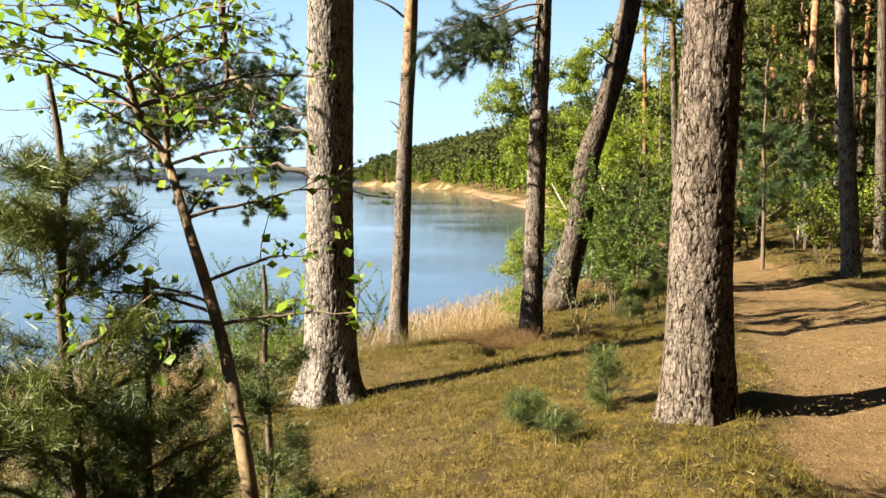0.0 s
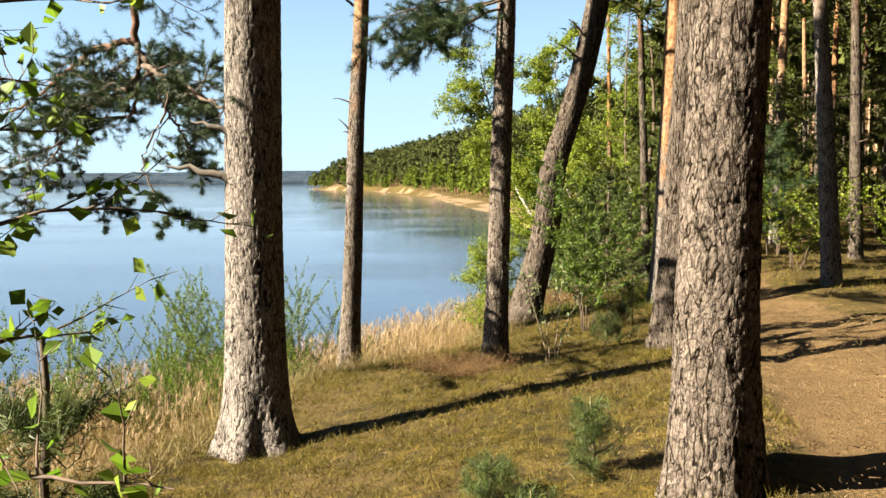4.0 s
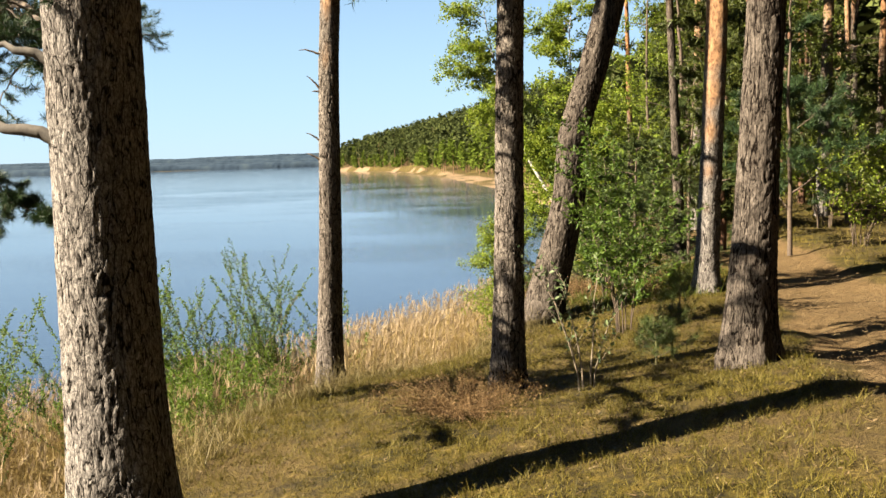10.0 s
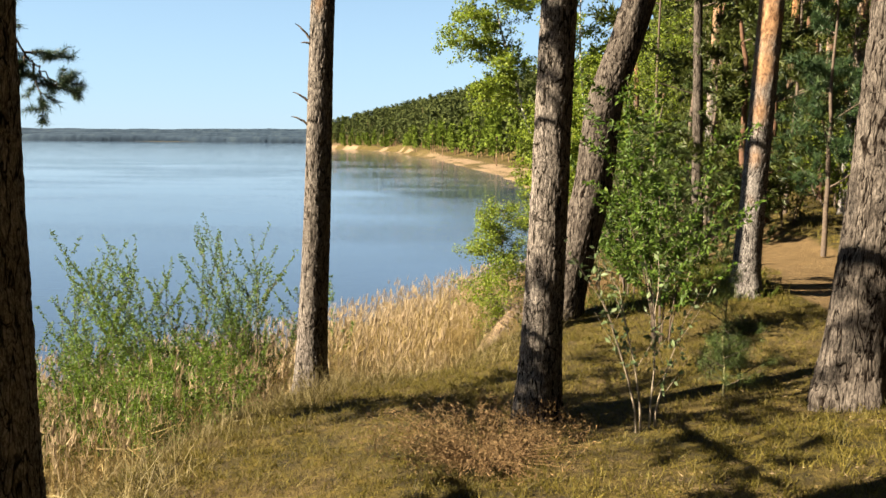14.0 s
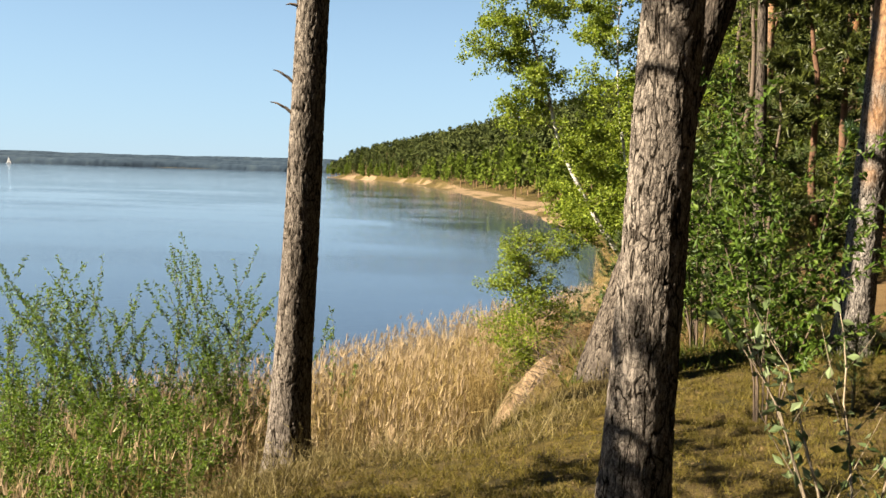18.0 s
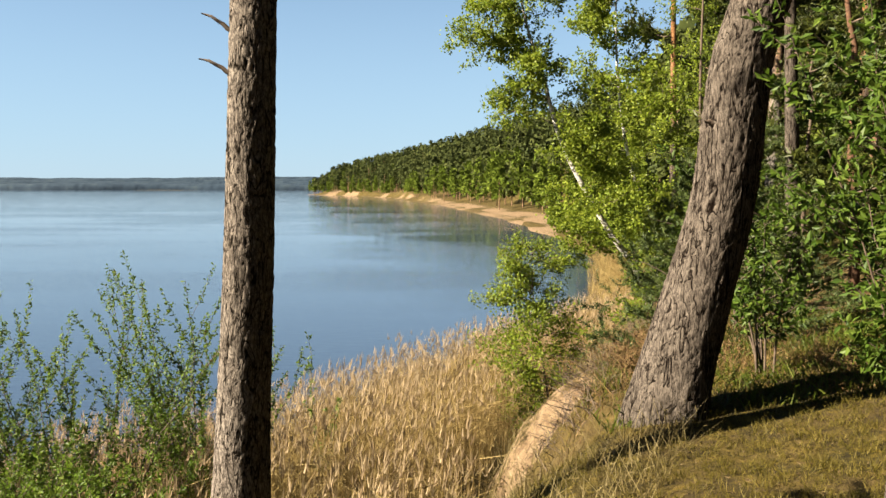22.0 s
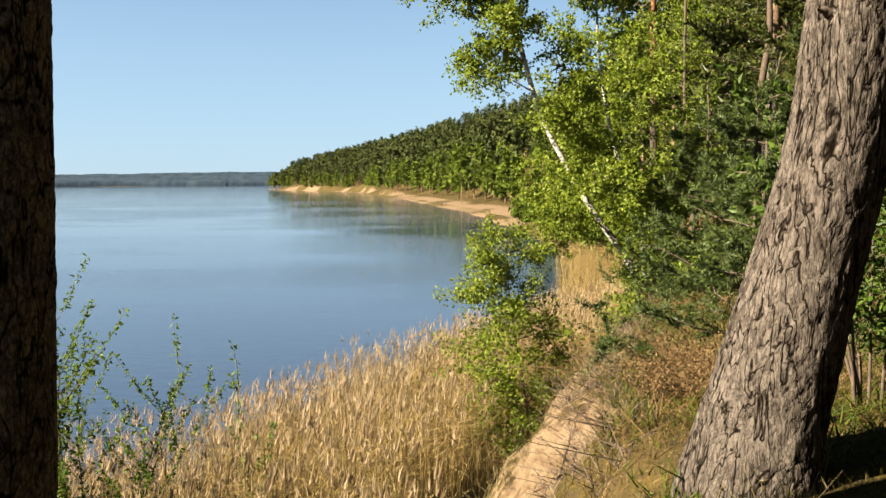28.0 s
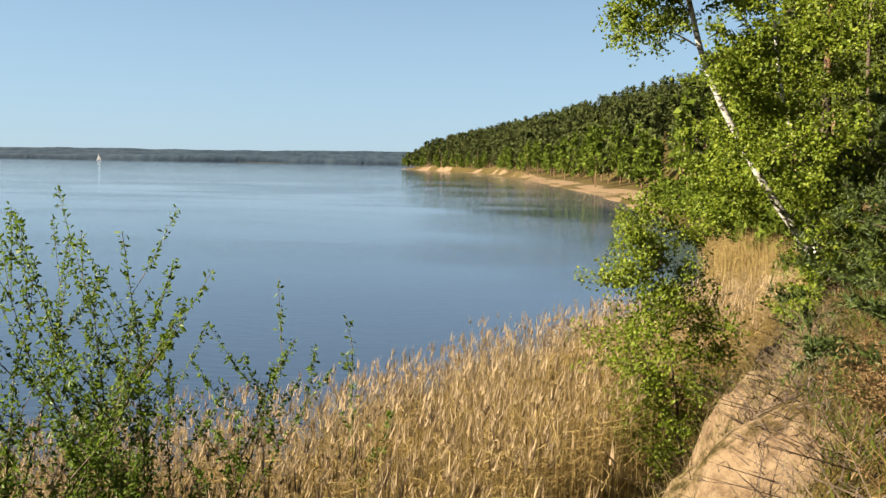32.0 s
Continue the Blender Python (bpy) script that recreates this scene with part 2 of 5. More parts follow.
REED = leaf_material("dry_reed", (0.09, 0.056, 0.0165), (0.17, 0.118, 0.042), (0.24, 0.178, 0.076), 0.3, 0.6)
PLUME = leaf_material("reed_plume", (0.13, 0.09, 0.05), (0.2, 0.145, 0.085), (0.28, 0.21, 0.13), 0.3, 0.8)
GRASS = leaf_material("grass_blades", (0.0292, 0.0245, 0.003), (0.0626, 0.05, 0.006), (0.113, 0.086, 0.019), 0.35, 0.6)
DRY = leaf_material("dry_grass_blades", (0.0644, 0.0473, 0.0175), (0.105, 0.0796, 0.0321), (0.137, 0.109, 0.0496), 0.3, 0.6)
HEATH = leaf_material("red_brown_heath_twigs", (0.045, 0.024, 0.009), (0.085, 0.05, 0.02), (0.14, 0.09, 0.04), 0.15, 0.7)


# ---- mesh helpers ----
def np_mesh(name, verts, groups, mat, smooth=False, attrs=None):
    """A mesh from vertex and face arrays; groups: arrays of faces with one corner count each."""
    me = bpy.data.meshes.new(name)
    verts = np.asarray(verts, np.float32)
    me.vertices.add(len(verts))
    me.vertices.foreach_set("co", verts.ravel())
    loops = np.concatenate([g.ravel() for g in groups]).astype(np.int32)
    totals = np.concatenate([np.full(len(g), g.shape[1]) for g in groups]).astype(np.int32)
    me.loops.add(len(loops))
    me.loops.foreach_set("vertex_index", loops)
    me.polygons.add(len(totals))
    me.polygons.foreach_set("loop_start", np.concatenate([[0], np.cumsum(totals)[:-1]]).astype(np.int32))
    me.polygons.foreach_set("loop_total", totals)
    me.polygons.foreach_set("use_smooth", np.full(len(totals), smooth))
    for key, values in (attrs or {}).items():
        me.attributes.new(key, "FLOAT", "POINT").data.foreach_set("value", np.asarray(values, np.float32))
    me.materials.append(mat)
    me.update()
    me.validate()
    return me


def part(name, me, parent, label=""):
    ob = new(name, me)
    ob.parent = parent
    if label:
        ob["label"] = label
    if name in ("foliage", "branchwork", "crown", "stems"):
        ob["kind"] = "stuff"
    return ob


def thing(name, at, label, category, group="", kind=""):
    ob = new(name)
    ob.location = at
    return tagged(ob, label, category, group, kind)


def spline(points, count):
    """Smooth rows through control rows of equal width (Catmull-Rom)."""
    p = np.asarray(points, float)
    p = np.vstack([2 * p[0] - p[1], p, 2 * p[-1] - p[-2]])
    s = np.linspace(0, len(p) - 3 - 1e-9, count)
    i = s.astype(int)
    f = (s - i)[:, None]
    a, b, c, d = p[i], p[i + 1], p[i + 2], p[i + 3]
    return 0.5 * (2 * b + (c - a) * f + (2 * a - 5 * b + 4 * c - d) * f**2 + (3 * b - 3 * c + d - a) * f**3)


def smooth01(a, b, x):
    f = np.clip((x - a) / (b - a), 0, 1)
    return f * f * (3 - 2 * f)


def frames_along(path):
    """Two crosswise unit vectors at each row of a path."""
    d = np.gradient(path, axis=0)
    d /= np.linalg.norm(d, axis=1)[:, None] + 1e-9
    ref = np.where(np.abs(d[:, 2:3]) > 0.8, [[1.0, 0, 0]], [[0, 0, 1.0]])
    a = np.cross(ref, d)
    a /= np.linalg.norm(a, axis=1)[:, None] + 1e-9
    return a, np.cross(d, a)


def tubes(paths, radii, sides):
    """Tubes along many paths, joined: vertices and quads."""
    vs, fs, base = [], [], 0
    ang = np.linspace(0, 2 * np.pi, sides, endpoint=False)
    for path, rad in zip(paths, radii):
        a, b = frames_along(path)
        ring = path[:, None] + rad[:, None, None] * (np.cos(ang)[None, :, None] * a[:, None] + np.sin(ang)[None, :, None] * b[:, None])
        k = len(path)
        vs.append(ring.reshape(-1, 3))
        i = np.arange(k - 1)[:, None] * sides + base
        j = np.arange(sides)[None]
        q = np.stack([i + j, i + (j + 1) % sides, i + sides + (j + 1) % sides, i + sides + j], -1)
        fs.append(q.reshape(-1, 4))
        base += k * sides
    return np.concatenate(vs), np.concatenate(fs)


def tube_mesh(name, paths, radii, sides, mat, skin=None):
    v, f = tubes(paths, radii, sides)
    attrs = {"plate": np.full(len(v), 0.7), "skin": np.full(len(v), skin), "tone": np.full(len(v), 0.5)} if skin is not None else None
    return np_mesh(name, v, [f], mat, True, attrs)


def cells(u, v, wrap, seed):
    """Jittered cells over a surface that closes in u after wrap cells: gap to the next cell, and a number for each cell."""
    iu, iv = np.floor(u).astype(int), np.floor(v).astype(int)
    best = np.full(u.shape, 9.0)
    second = np.full(u.shape, 9.0)
    own = np.zeros(u.shape)
    lift = np.zeros(u.shape)
    for du in (-1, 0, 1):
        for dv in (-1, 0, 1):
            cu, cv = iu + du, iv + dv
            h = np.sin((cu % wrap) * 127.1 + cv * 311.7 + seed * 17.3) * 43758.5453
            k = np.sin((cu % wrap) * 269.5 + cv * 183.3 + seed * 7.7) * 24634.6345
            hx, hy = h - np.floor(h), k - np.floor(k)
            d = np.hypot(u - (cu + 0.1 + 0.8 * hx), v - (cv + 0.1 + 0.8 * hy))
            near = d < best
            second = np.where(near, best, np.minimum(second, d))
            own = np.where(near, hx, own)
            lift = np.where(near, (v - cv - 0.5) * (hy - 0.3) + (u - cu - 0.5) * (hx - 0.5), lift)
            best = np.where(near, d, best)
    return second - best, own, lift


def wobble(u, v, wrap, seed, amp):
    """Uneven sideways drift that closes round the trunk."""
    a = np.zeros(u.shape)
    r = np.random.default_rng(seed)
    for k in range(9):
        turns, pace = int(r.integers(1, 3 + 2 * k)), (0.5 + 0.4 * k) * (0.6 + r.random())
        a = a + np.sin(u * 2 * np.pi / wrap * turns + v * pace * (1 if k % 2 else -1) + r.random() * 7) / (1 + 0.6 * k)
    return a * amp


def bark_trunk(name, axis, radii, sides, mat, seed, cell=0.052, depth=0.013, skin_from=3.0, fine_to=5.5, flare=0.1, roots=5, row=0.016, tall=1.9, wide=0.2):
    """A pine trunk with raised plates of bark. axis, radii: control rows from the foot up, in the tree's own space."""
    top = axis[-1][2]
    z0 = axis[0][2]
    fine = int((fine_to - z0) / row)
    zs = np.concatenate([np.linspace(z0, fine_to, fine, endpoint=False), np.linspace(fine_to, top, 40)])
    dense = spline([(*a, r) for a, r in zip(axis, radii)], 400)
    path = np.stack([np.interp(zs, dense[:, 2], dense[:, k]) for k in (0, 1)] + [zs], 1)
    rad = np.interp(zs, dense[:, 2], dense[:, 3])
    ang = np.linspace(0, 2 * np.pi, sides, endpoint=False)
    mean = float(np.mean(radii[: max(2, len(radii) // 2)]))
    wrap = max(5, round(2 * np.pi * mean / cell))
    u = (ang / (2 * np.pi) * wrap)[None].repeat(len(zs), 0)
    v = (zs / (cell * tall))[:, None].repeat(sides, 1)
    du, dv = wobble(u, v, wrap, seed, 0.2), wobble(u, v, wrap, seed + 1, 0.2)
    gap, own, lift = cells(u + du, v + dv, wrap, seed)
    gap2, own2, lift2 = cells((u + du) * 2 + 0.3 * dv, (v + dv) * 2.3, wrap * 2, seed + 5)
    gap3, own3, lift3 = cells((u + du) * 5 + dv, (v + dv) * 5, wrap * 5, seed + 9)
    open_ = np.clip(0.85 + wobble(u * 3, v * 2.2, wrap * 3, seed + 7, 0.5), 0.45, 1)
    gap = gap * (0.75 + 0.5 * own3)
    crack = (1 - smooth01(0.03, wide, gap)) * open_
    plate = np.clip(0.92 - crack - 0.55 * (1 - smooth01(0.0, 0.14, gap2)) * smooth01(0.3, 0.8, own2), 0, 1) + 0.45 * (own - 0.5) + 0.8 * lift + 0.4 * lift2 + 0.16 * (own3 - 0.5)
    ridge = wobble(u, v * 0.35, wrap, seed + 3, 0.1)
    skin = smooth01(skin_from, skin_from + 2.2, zs[:, None] + 0.7 * np.sin(u * 2 * np.pi / wrap * 2 + seed) + 0.5 * np.sin(v * 0.9))
    relief = 0.6 * depth * (1 - 0.72 * skin) * (plate - 0.5 + ridge)
    foot = np.exp(-np.clip(zs - z0 - 0.25, 0, None) / 0.26)[:, None]
    flares = flare * foot * (0.55 + 0.45 * np.cos(ang * roots + seed + 0.6 * np.sin(ang * 2 + seed))[None])
    bulge = 0.025 * rad[:, None] * np.sin(3 * ang[None] + zs[:, None] * 1.3 + seed)
    r = rad[:, None] + relief + flares + bulge
    ring = path[:, None] + r[..., None] * np.stack([np.cos(ang), np.sin(ang), 0 * ang], -1)[None]
    k = len(zs)
    i, j = np.arange(k - 1)[:, None] * sides, np.arange(sides)[None]
    q = np.stack([i + j, i + (j + 1) % sides, i + sides + (j + 1) % sides, i + sides + j], -1).reshape(-1, 4)
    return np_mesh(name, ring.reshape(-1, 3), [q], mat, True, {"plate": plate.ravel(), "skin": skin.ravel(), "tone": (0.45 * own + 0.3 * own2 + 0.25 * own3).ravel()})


def unit(v):
    return v / (np.linalg.norm(v, axis=-1, keepdims=True) + 1e-9)


def leaves_mesh(name, at, along, size, mat, width=0.55, fold=0.25, r=None):
    """Folded leaves, four corners each: at points, pointing along, of the given sizes."""
    r = r or rng
    n = len(at)
    d = unit(along)
    side = unit(np.cross(d, unit(r.normal(size=(n, 3)))))
    up = np.cross(side, d)
    s = np.asarray(size, float).reshape(-1, 1) * np.ones((n, 1))
    mid = at + d * s * 0.5
    a = mid + side * s * width * 0.5 + up * s * fold * 0.5
    b = mid - side * s * width * 0.5 + up * s * fold * 0.5
    v = np.stack([at, a, at + d * s, b], 1).reshape(-1, 3)
    i = np.arange(n)[:, None] * 4
    f = np.concatenate([i + [[0, 1, 2]], i + [[0, 2, 3]]])
    return np_mesh(name, v, [f], mat)


def blades(at, tip, width, r):
    """Narrow triangles from at to tip."""
    d = tip - at
    side = unit(np.cross(d, unit(r.normal(size=(len(at), 3))))) * np.asarray(width).reshape(-1, 1) * 0.5
    v = np.stack([at - side, at + side, tip], 1).reshape(-1, 3)
    return v, np.arange(len(v)).reshape(-1, 3)


def needle_tufts(name, tips, dirs, mat, r, count=26, length=0.09, width=0.005, back=0.16):
    """Bushy ends of pine twigs: needles set round the last stretch of each twig."""
    n = len(tips)
    t = r.random((n, count, 1))
    d = unit(np.asarray(dirs))[:, None]
    at = tips[:, None] - d * t * back
    out = unit(r.normal(size=(n, count, 3)))
    out = unit(out - (out * d).sum(-1, keepdims=True) * d)
    way = unit(out * 0.85 + d * (0.55 + 0.4 * r.random((n, count, 1))))
    ln = length * (0.7 + 0.5 * r.random((n, count, 1)))
    v, f = blades(at.reshape(-1, 3), (at + way * ln).reshape(-1, 3), np.full(n * count, width), r)
    return np_mesh(name, v, [f], mat)


def bough(start, way, length, r, droop=0.25, side_count=7, side_len=0.45, thick=0.02, wander=0.12):
    """A bough with side twigs: paths, radii, and twig tips with their directions."""
    n = 12
    w = unit(np.asarray(way, float))
    s = np.linspace(0, 1, n)[:, None]
    path = np.asarray(start, float) + w * s * length + np.array([0, 0, -1.0]) * droop * length * s**2
    path = path + np.cumsum(r.normal(size=(n, 3)) * wander * length / n, 0) * np.minimum(s * 3, 1)
    paths, radii, tips, dirs = [path], [thick * (1 - 0.8 * s[:, 0])], [path[-1]], [path[-1] - path[-2]]
    for k in range(side_count):
        f = 0.25 + 0.72 * (k + r.random()) / side_count
        i = min(n - 2, int(f * (n - 1)))
        p = path[i] + (path[i + 1] - path[i]) * (f * (n - 1) - i)
        dirn = unit(unit(path[i + 1] - path[i]) * 0.7 + unit(r.normal(size=3)) * np.array([0.9, 0.9, 0.5]))
        ln = side_len * (0.5 + 0.8 * r.random()) * (1.15 - 0.6 * f)
        t = np.linspace(0, 1, 6)[:, None]
        q = p + dirn * t * ln + np.array([0, 0, 1.0]) * 0.15 * ln * t**2 + np.cumsum(r.normal(size=(6, 3)) * 0.04 * ln, 0) * t
        paths.append(q)
        radii.append(thick * 0.35 * (1 - 0.7 * t[:, 0]))
        for e in (2, 3, 4, 5):
            tips.append(q[e])
            dirs.append(q[e] - q[e - 1])
            if e > 2:
                d2 = unit(unit(q[e] - q[e - 1]) + unit(r.normal(size=3)) * 0.9)
                end = q[e] + d2 * ln * 0.3
                paths.append(np.linspace(q[e], end, 3))
                radii.append(np.array([thick * 0.16, thick * 0.13, thick * 0.08]))
                tips.append(end)
                dirs.append(d2)
    return paths, radii, tips, dirs


# ---- the lie of the land ----
SHORE = [(-900, -900), (-60, -30), (-24, 6), (-9, 15.5), (-3.5, 19.5), (-0.5, 22.5), (1.4, 25), (3.4, 29.5), (8, 37), (12.3, 63), (13.5, 100), (11.5, 146), (7, 184), (1.5, 250), (-10.6, 322), (-26, 440), (-57, 550), (-105, 660), (-122, 706), (-80, 750), (300, 1000), (4000, 1500)]
CREST = [(-40, -60), (-5, -12), (-1.6, 0), (-0.2, 5), (0.35, 9), (0.7, 11.2), (1.15, 12.6), (1.9, 12.5), (2.55, 12.3), (2.95, 12.95), (3.3, 13.7), (3.55, 14.5), (3.75, 15.3), (4.0, 16.3), (4.3, 17.5), (4.8, 19.2), (6.3, 23), (9.5, 31), (15, 46), (24, 90), (30, 200)]
TRAIL = [(5.2, -8), (5.3, 0), (5.4, 3.2), (5.9, 5.8), (6.9, 9.6), (7.8, 13), (8.5, 19), (9.2, 27), (10.5, 36), (16, 60)]


def along_line(x, y, line):
    """Signed distance to a line of points (positive to its right)."""
    best, sign = np.full(x.shape, 1e9), np.ones(x.shape)
    for (ax, ay), (bx, by) in zip(line[:-1], line[1:]):
        dx, dy = bx - ax, by - ay
        f = np.clip(((x - ax) * dx + (y - ay) * dy) / (dx * dx + dy * dy), 0, 1)
        d = np.hypot(x - ax - f * dx, y - ay - f * dy)
        side = np.where((x - ax) * dy - (y - ay) * dx > 0, 1.0, -1.0)
        sign = np.where(d < best - 1e-6, side, sign)
        best = np.minimum(best, d)
    return best * sign


def waves(x, y, k, seed):
    a = np.zeros(np.shape(x))
    for i in range(4):
        t = seed * 1.7 + i * 2.4
        a = a + np.sin((x * math.cos(t) + y * math.sin(t)) * k * (1 + 0.37 * i) + seed * 3 + i * 5.1)
    return a / 4


CREST_S, SHORE_S = spline(CREST, 220).tolist(), spline(SHORE[2:11], 90).tolist()
SHORE_ALL = SHORE[:2] + SHORE_S + SHORE[11:]
TRAIL_S = spline(TRAIL, 60).tolist()


def land(x, y):
    """Ground height, and how far a place lies on the bare bank."""
    x, y = np.asarray(x, float), np.asarray(y, float)
    shore = along_line(x, y, SHORE_ALL)
    crest = along_line(x, y, CREST_S) + 0.22 * waves(x, y, 1.3, 3) + 0.1 * waves(x, y, 3.7, 8) + 0.2 * waves(x, y, 2.6, 5) * smooth01(14, 15, y)
    top = -0.95 * smooth01(3, 14, y) + 0.12 * np.clip(x - 2.5, -4, 4.5) + 0.02 * np.clip(x - 7, 0, 60) + 0.035 * waves(x, y, 1.1, 2) + 0.014 * waves(x, y, 4.3, 5) + 0.012 * waves(x, y, 13.0, 21)
    top = top + 0.9 * smooth01(16, 45, y) - 0.75 * smooth01(13.5, 20.5, y) * (1 - smooth01(1.2, 4.5, crest)) * (1 - smooth01(28, 40, y))
    top = top - 0.15 * np.exp(-(((x - 1.2) / 1.6) ** 2) - ((y - 5.8) / 2.2) ** 2) - 0.16 * np.exp(-(((x - 1.2) / 1.5) ** 2) - ((y - 12.3) / 1.8) ** 2)
    foot = WATER + np.clip(0.16 * shore, -1.2, 0.75) - 0.3 * np.exp(-(((x - 4.2) / 1.3) ** 2) - ((y - 22.3) / 2.0) ** 2)
    steep = smooth01(13.8, 15.6, y)
    bank = smooth01(-2.3 + 0.5 * steep, 0.5 - 0.5 * steep, crest)
    near = foot + (top - foot) * bank + 0.02 * waves(x, y, 6.0, 11) * bank
    near = near + (0.16 * waves(x, y, 6.5, 14) + 0.09 * waves(x, y, 13.0, 15)) * steep * smooth01(0.05, 0.4, bank) * (1 - smooth01(0.75, 1.0, bank))
    hill = WATER + np.clip(0.2 * shore, -3, 0.3) + 4.5 * smooth01(7, 22, shore + 2 * waves(x, y, 0.05, 4)) + 0.29 * np.clip(shore - 12, 0, 130) * (1 + 0.2 * waves(x, y, 0.02, 6))
    z = near + (hill - near) * smooth01(45, 110, y)
    far = WATER - 2 + 14 * smooth01(2450, 2620, y + 120 * waves(x, y, 0.004, 9))
    z = np.where(y > 1500, np.maximum(np.minimum(z, 60), far), z)
    patches = np.clip(1.5 * np.maximum(np.exp(-(((y - 16.3) / 0.75) ** 2)), np.exp(-(((y - 19.4) / 2.2) ** 2))), 0, 1)
    bare = np.clip(0.9 + 0.9 * waves(x, y, 2.3, 9), 0, 1) * smooth01(-1.55, -0.85, crest) * (1 - smooth01(-0.3, 0.05, crest)) * smooth01(14.2, 15.0, y) * (1 - smooth01(23.5, 26, y)) * patches
    return z, bare


def ground_z(x, y):
    return float(land(np.array([x]), np.array([y]))[0][0])


def axis_steps(lo, hi, mid, fine, count):
    s = np.linspace(-1, 1, count)
    k = 9.0
    a = np.sinh(k * s) / math.sinh(k)
    v = mid + np.where(s > 0, a * (hi - mid), a * (mid - lo)) + fine * s
    return v


def ground_material():
    m, n, l, b = material("woodland_ground", 0.95, 0.1)
    co = coords(n)
    big, mid, fine = noise_node(n, l, 0.7, 5, 0.6, co), noise_node(n, l, 5.0, 6, 0.7, co), noise_node(n, l, 60.0, 5, 0.75, co)
    moss = ramp_node(n, l, mid.outputs["Fac"], [(0.36, (0.00611, 0.00561, 0.00101)), (0.46, (0.023, 0.0181, 0.00226)), (0.56, (0.0458, 0.0343, 0.00377)), (0.68, (0.0763, 0.0531, 0.00759))])
    clod = noise_node(n, l, 19.0, 4, 0.7, co)
    moss = mix_node(n, l, 0.85, moss.outputs["Color"], ramp_node(n, l, clod.outputs["Fac"], [(0.36, (0.25, 0.24, 0.2)), (0.52, (0.8, 0.8, 0.8)), (0.66, (1.25, 1.2, 1.1))]).outputs["Color"], "MULTIPLY")
    litter = ramp_node(n, l, fine.outputs["Fac"], [(0.32, (0.0147, 0.00837, 0.00292)), (0.52, (0.0527, 0.0341, 0.0119)), (0.72, (0.112, 0.0814, 0.0344))])
    turf = mix_node(n, l, ramp_node(n, l, big.outputs["Fac"], [(0.42, (0.1, 0.1, 0.1)), (0.66, (0.75, 0.75, 0.75))]).outputs["Color"], moss, litter.outputs["Color"])
    dirt = ramp_node(n, l, mid.outputs["Fac"], [(0.3, (0.0429, 0.0244, 0.01)), (0.55, (0.0755, 0.0472, 0.0206)), (0.75, (0.106, 0.0723, 0.0344))])
    dirt2 = mix_node(n, l, 0.45, dirt.outputs["Color"], litter.outputs["Color"])
    sand = ramp_node(n, l, mid.outputs["Fac"], [(0.34, (0.0314, 0.0181, 0.0096)), (0.46, (0.0859, 0.0563, 0.0309)), (0.68, (0.139, 0.1, 0.0597))])
    col = turf
    for key, other in (("trail", dirt2), ("bare", sand.outputs["Color"])):
        a = n.new("ShaderNodeAttribute")
        a.attribute_name = key
        edge = n.new("ShaderNodeMath")
        edge.operation = "ADD"
        l.new(a.outputs["Fac"], edge.inputs[0])
        sub = n.new("ShaderNodeMath")
        sub.operation = "MULTIPLY_ADD"
        sub.inputs[1].default_value, sub.inputs[2].default_value = (0.9, -0.45) if key == "trail" else (2.0, -0.95)
        l.new(mid.outputs["Fac"], sub.inputs[0])
        l.new(sub.outputs[0], edge.inputs[1])
        fac = ramp_node(n, l, edge.outputs[0], [(0.35, (0, 0, 0)), (0.62, (1, 1, 1))])
        col = mix_node(n, l, fac.outputs["Color"], col, other)
    l.new(col, b.inputs["Base Color"])
    lump = n.new("ShaderNodeMath")
    lump.operation = "MULTIPLY_ADD"
    lump.inputs[1].default_value = 2.5
    l.new(clod.outputs["Fac"], lump.inputs[0])
    l.new(fine.outputs["Fac"], lump.inputs[2])
    bump_node(n, l, lump.outputs[0], 0.8, 0.022, b)
    return m


def build_ground():
    xs, ys = axis_steps(-4000, 4000, 3.0, 24, 360), axis_steps(-1500, 4300, 9.0, 32, 430)
    gx, gy = np.meshgrid(xs, ys)
    z, bare = land(gx, gy)
    trail = 1 - smooth01(0.55, 1.15, np.abs(along_line(gx, gy, TRAIL_S)) + 0.25 * waves(gx, gy, 1.9, 13))
    shore = along_line(gx, gy, SHORE_ALL)
    beach = np.where((gy > 44) & (gy < 900), np.maximum(0.8 * (1 - smooth01(1.0, 3.0, shore + 2 * waves(gx, gy, 0.21, 7))) * (0.25 + 0.75 * smooth01(-0.1, 0.25, waves(gx, gy, 0.03, 5))), (1 - smooth01(9, 15, shore)) * smooth01(0.12, 0.35, waves(gx, gy, 0.035, 4) + 0.3 * waves(gx, gy, 0.13, 2))), 0) * (0.1 + 0.9 * smooth01(90, 220, gy))
    z = z - 0.12 * trail
    nx, ny = len(xs), len(ys)
    i, j = np.arange(ny - 1)[:, None] * nx, np.arange(nx - 1)[None]
    q = np.stack([i + j, i + j + 1, i + nx + j + 1, i + nx + j], -1).reshape(-1, 4)
    me = np_mesh("ground", np.stack([gx, gy, z], -1).reshape(-1, 3), [q], ground_material(), True, {"trail": trail.ravel(), "bare": np.maximum(bare, beach).ravel()})
    return tagged(new("ground", me), "mossy woodland ground with a worn sandy footpath and a bare sand bank", "ground", kind="structure")


build_ground()


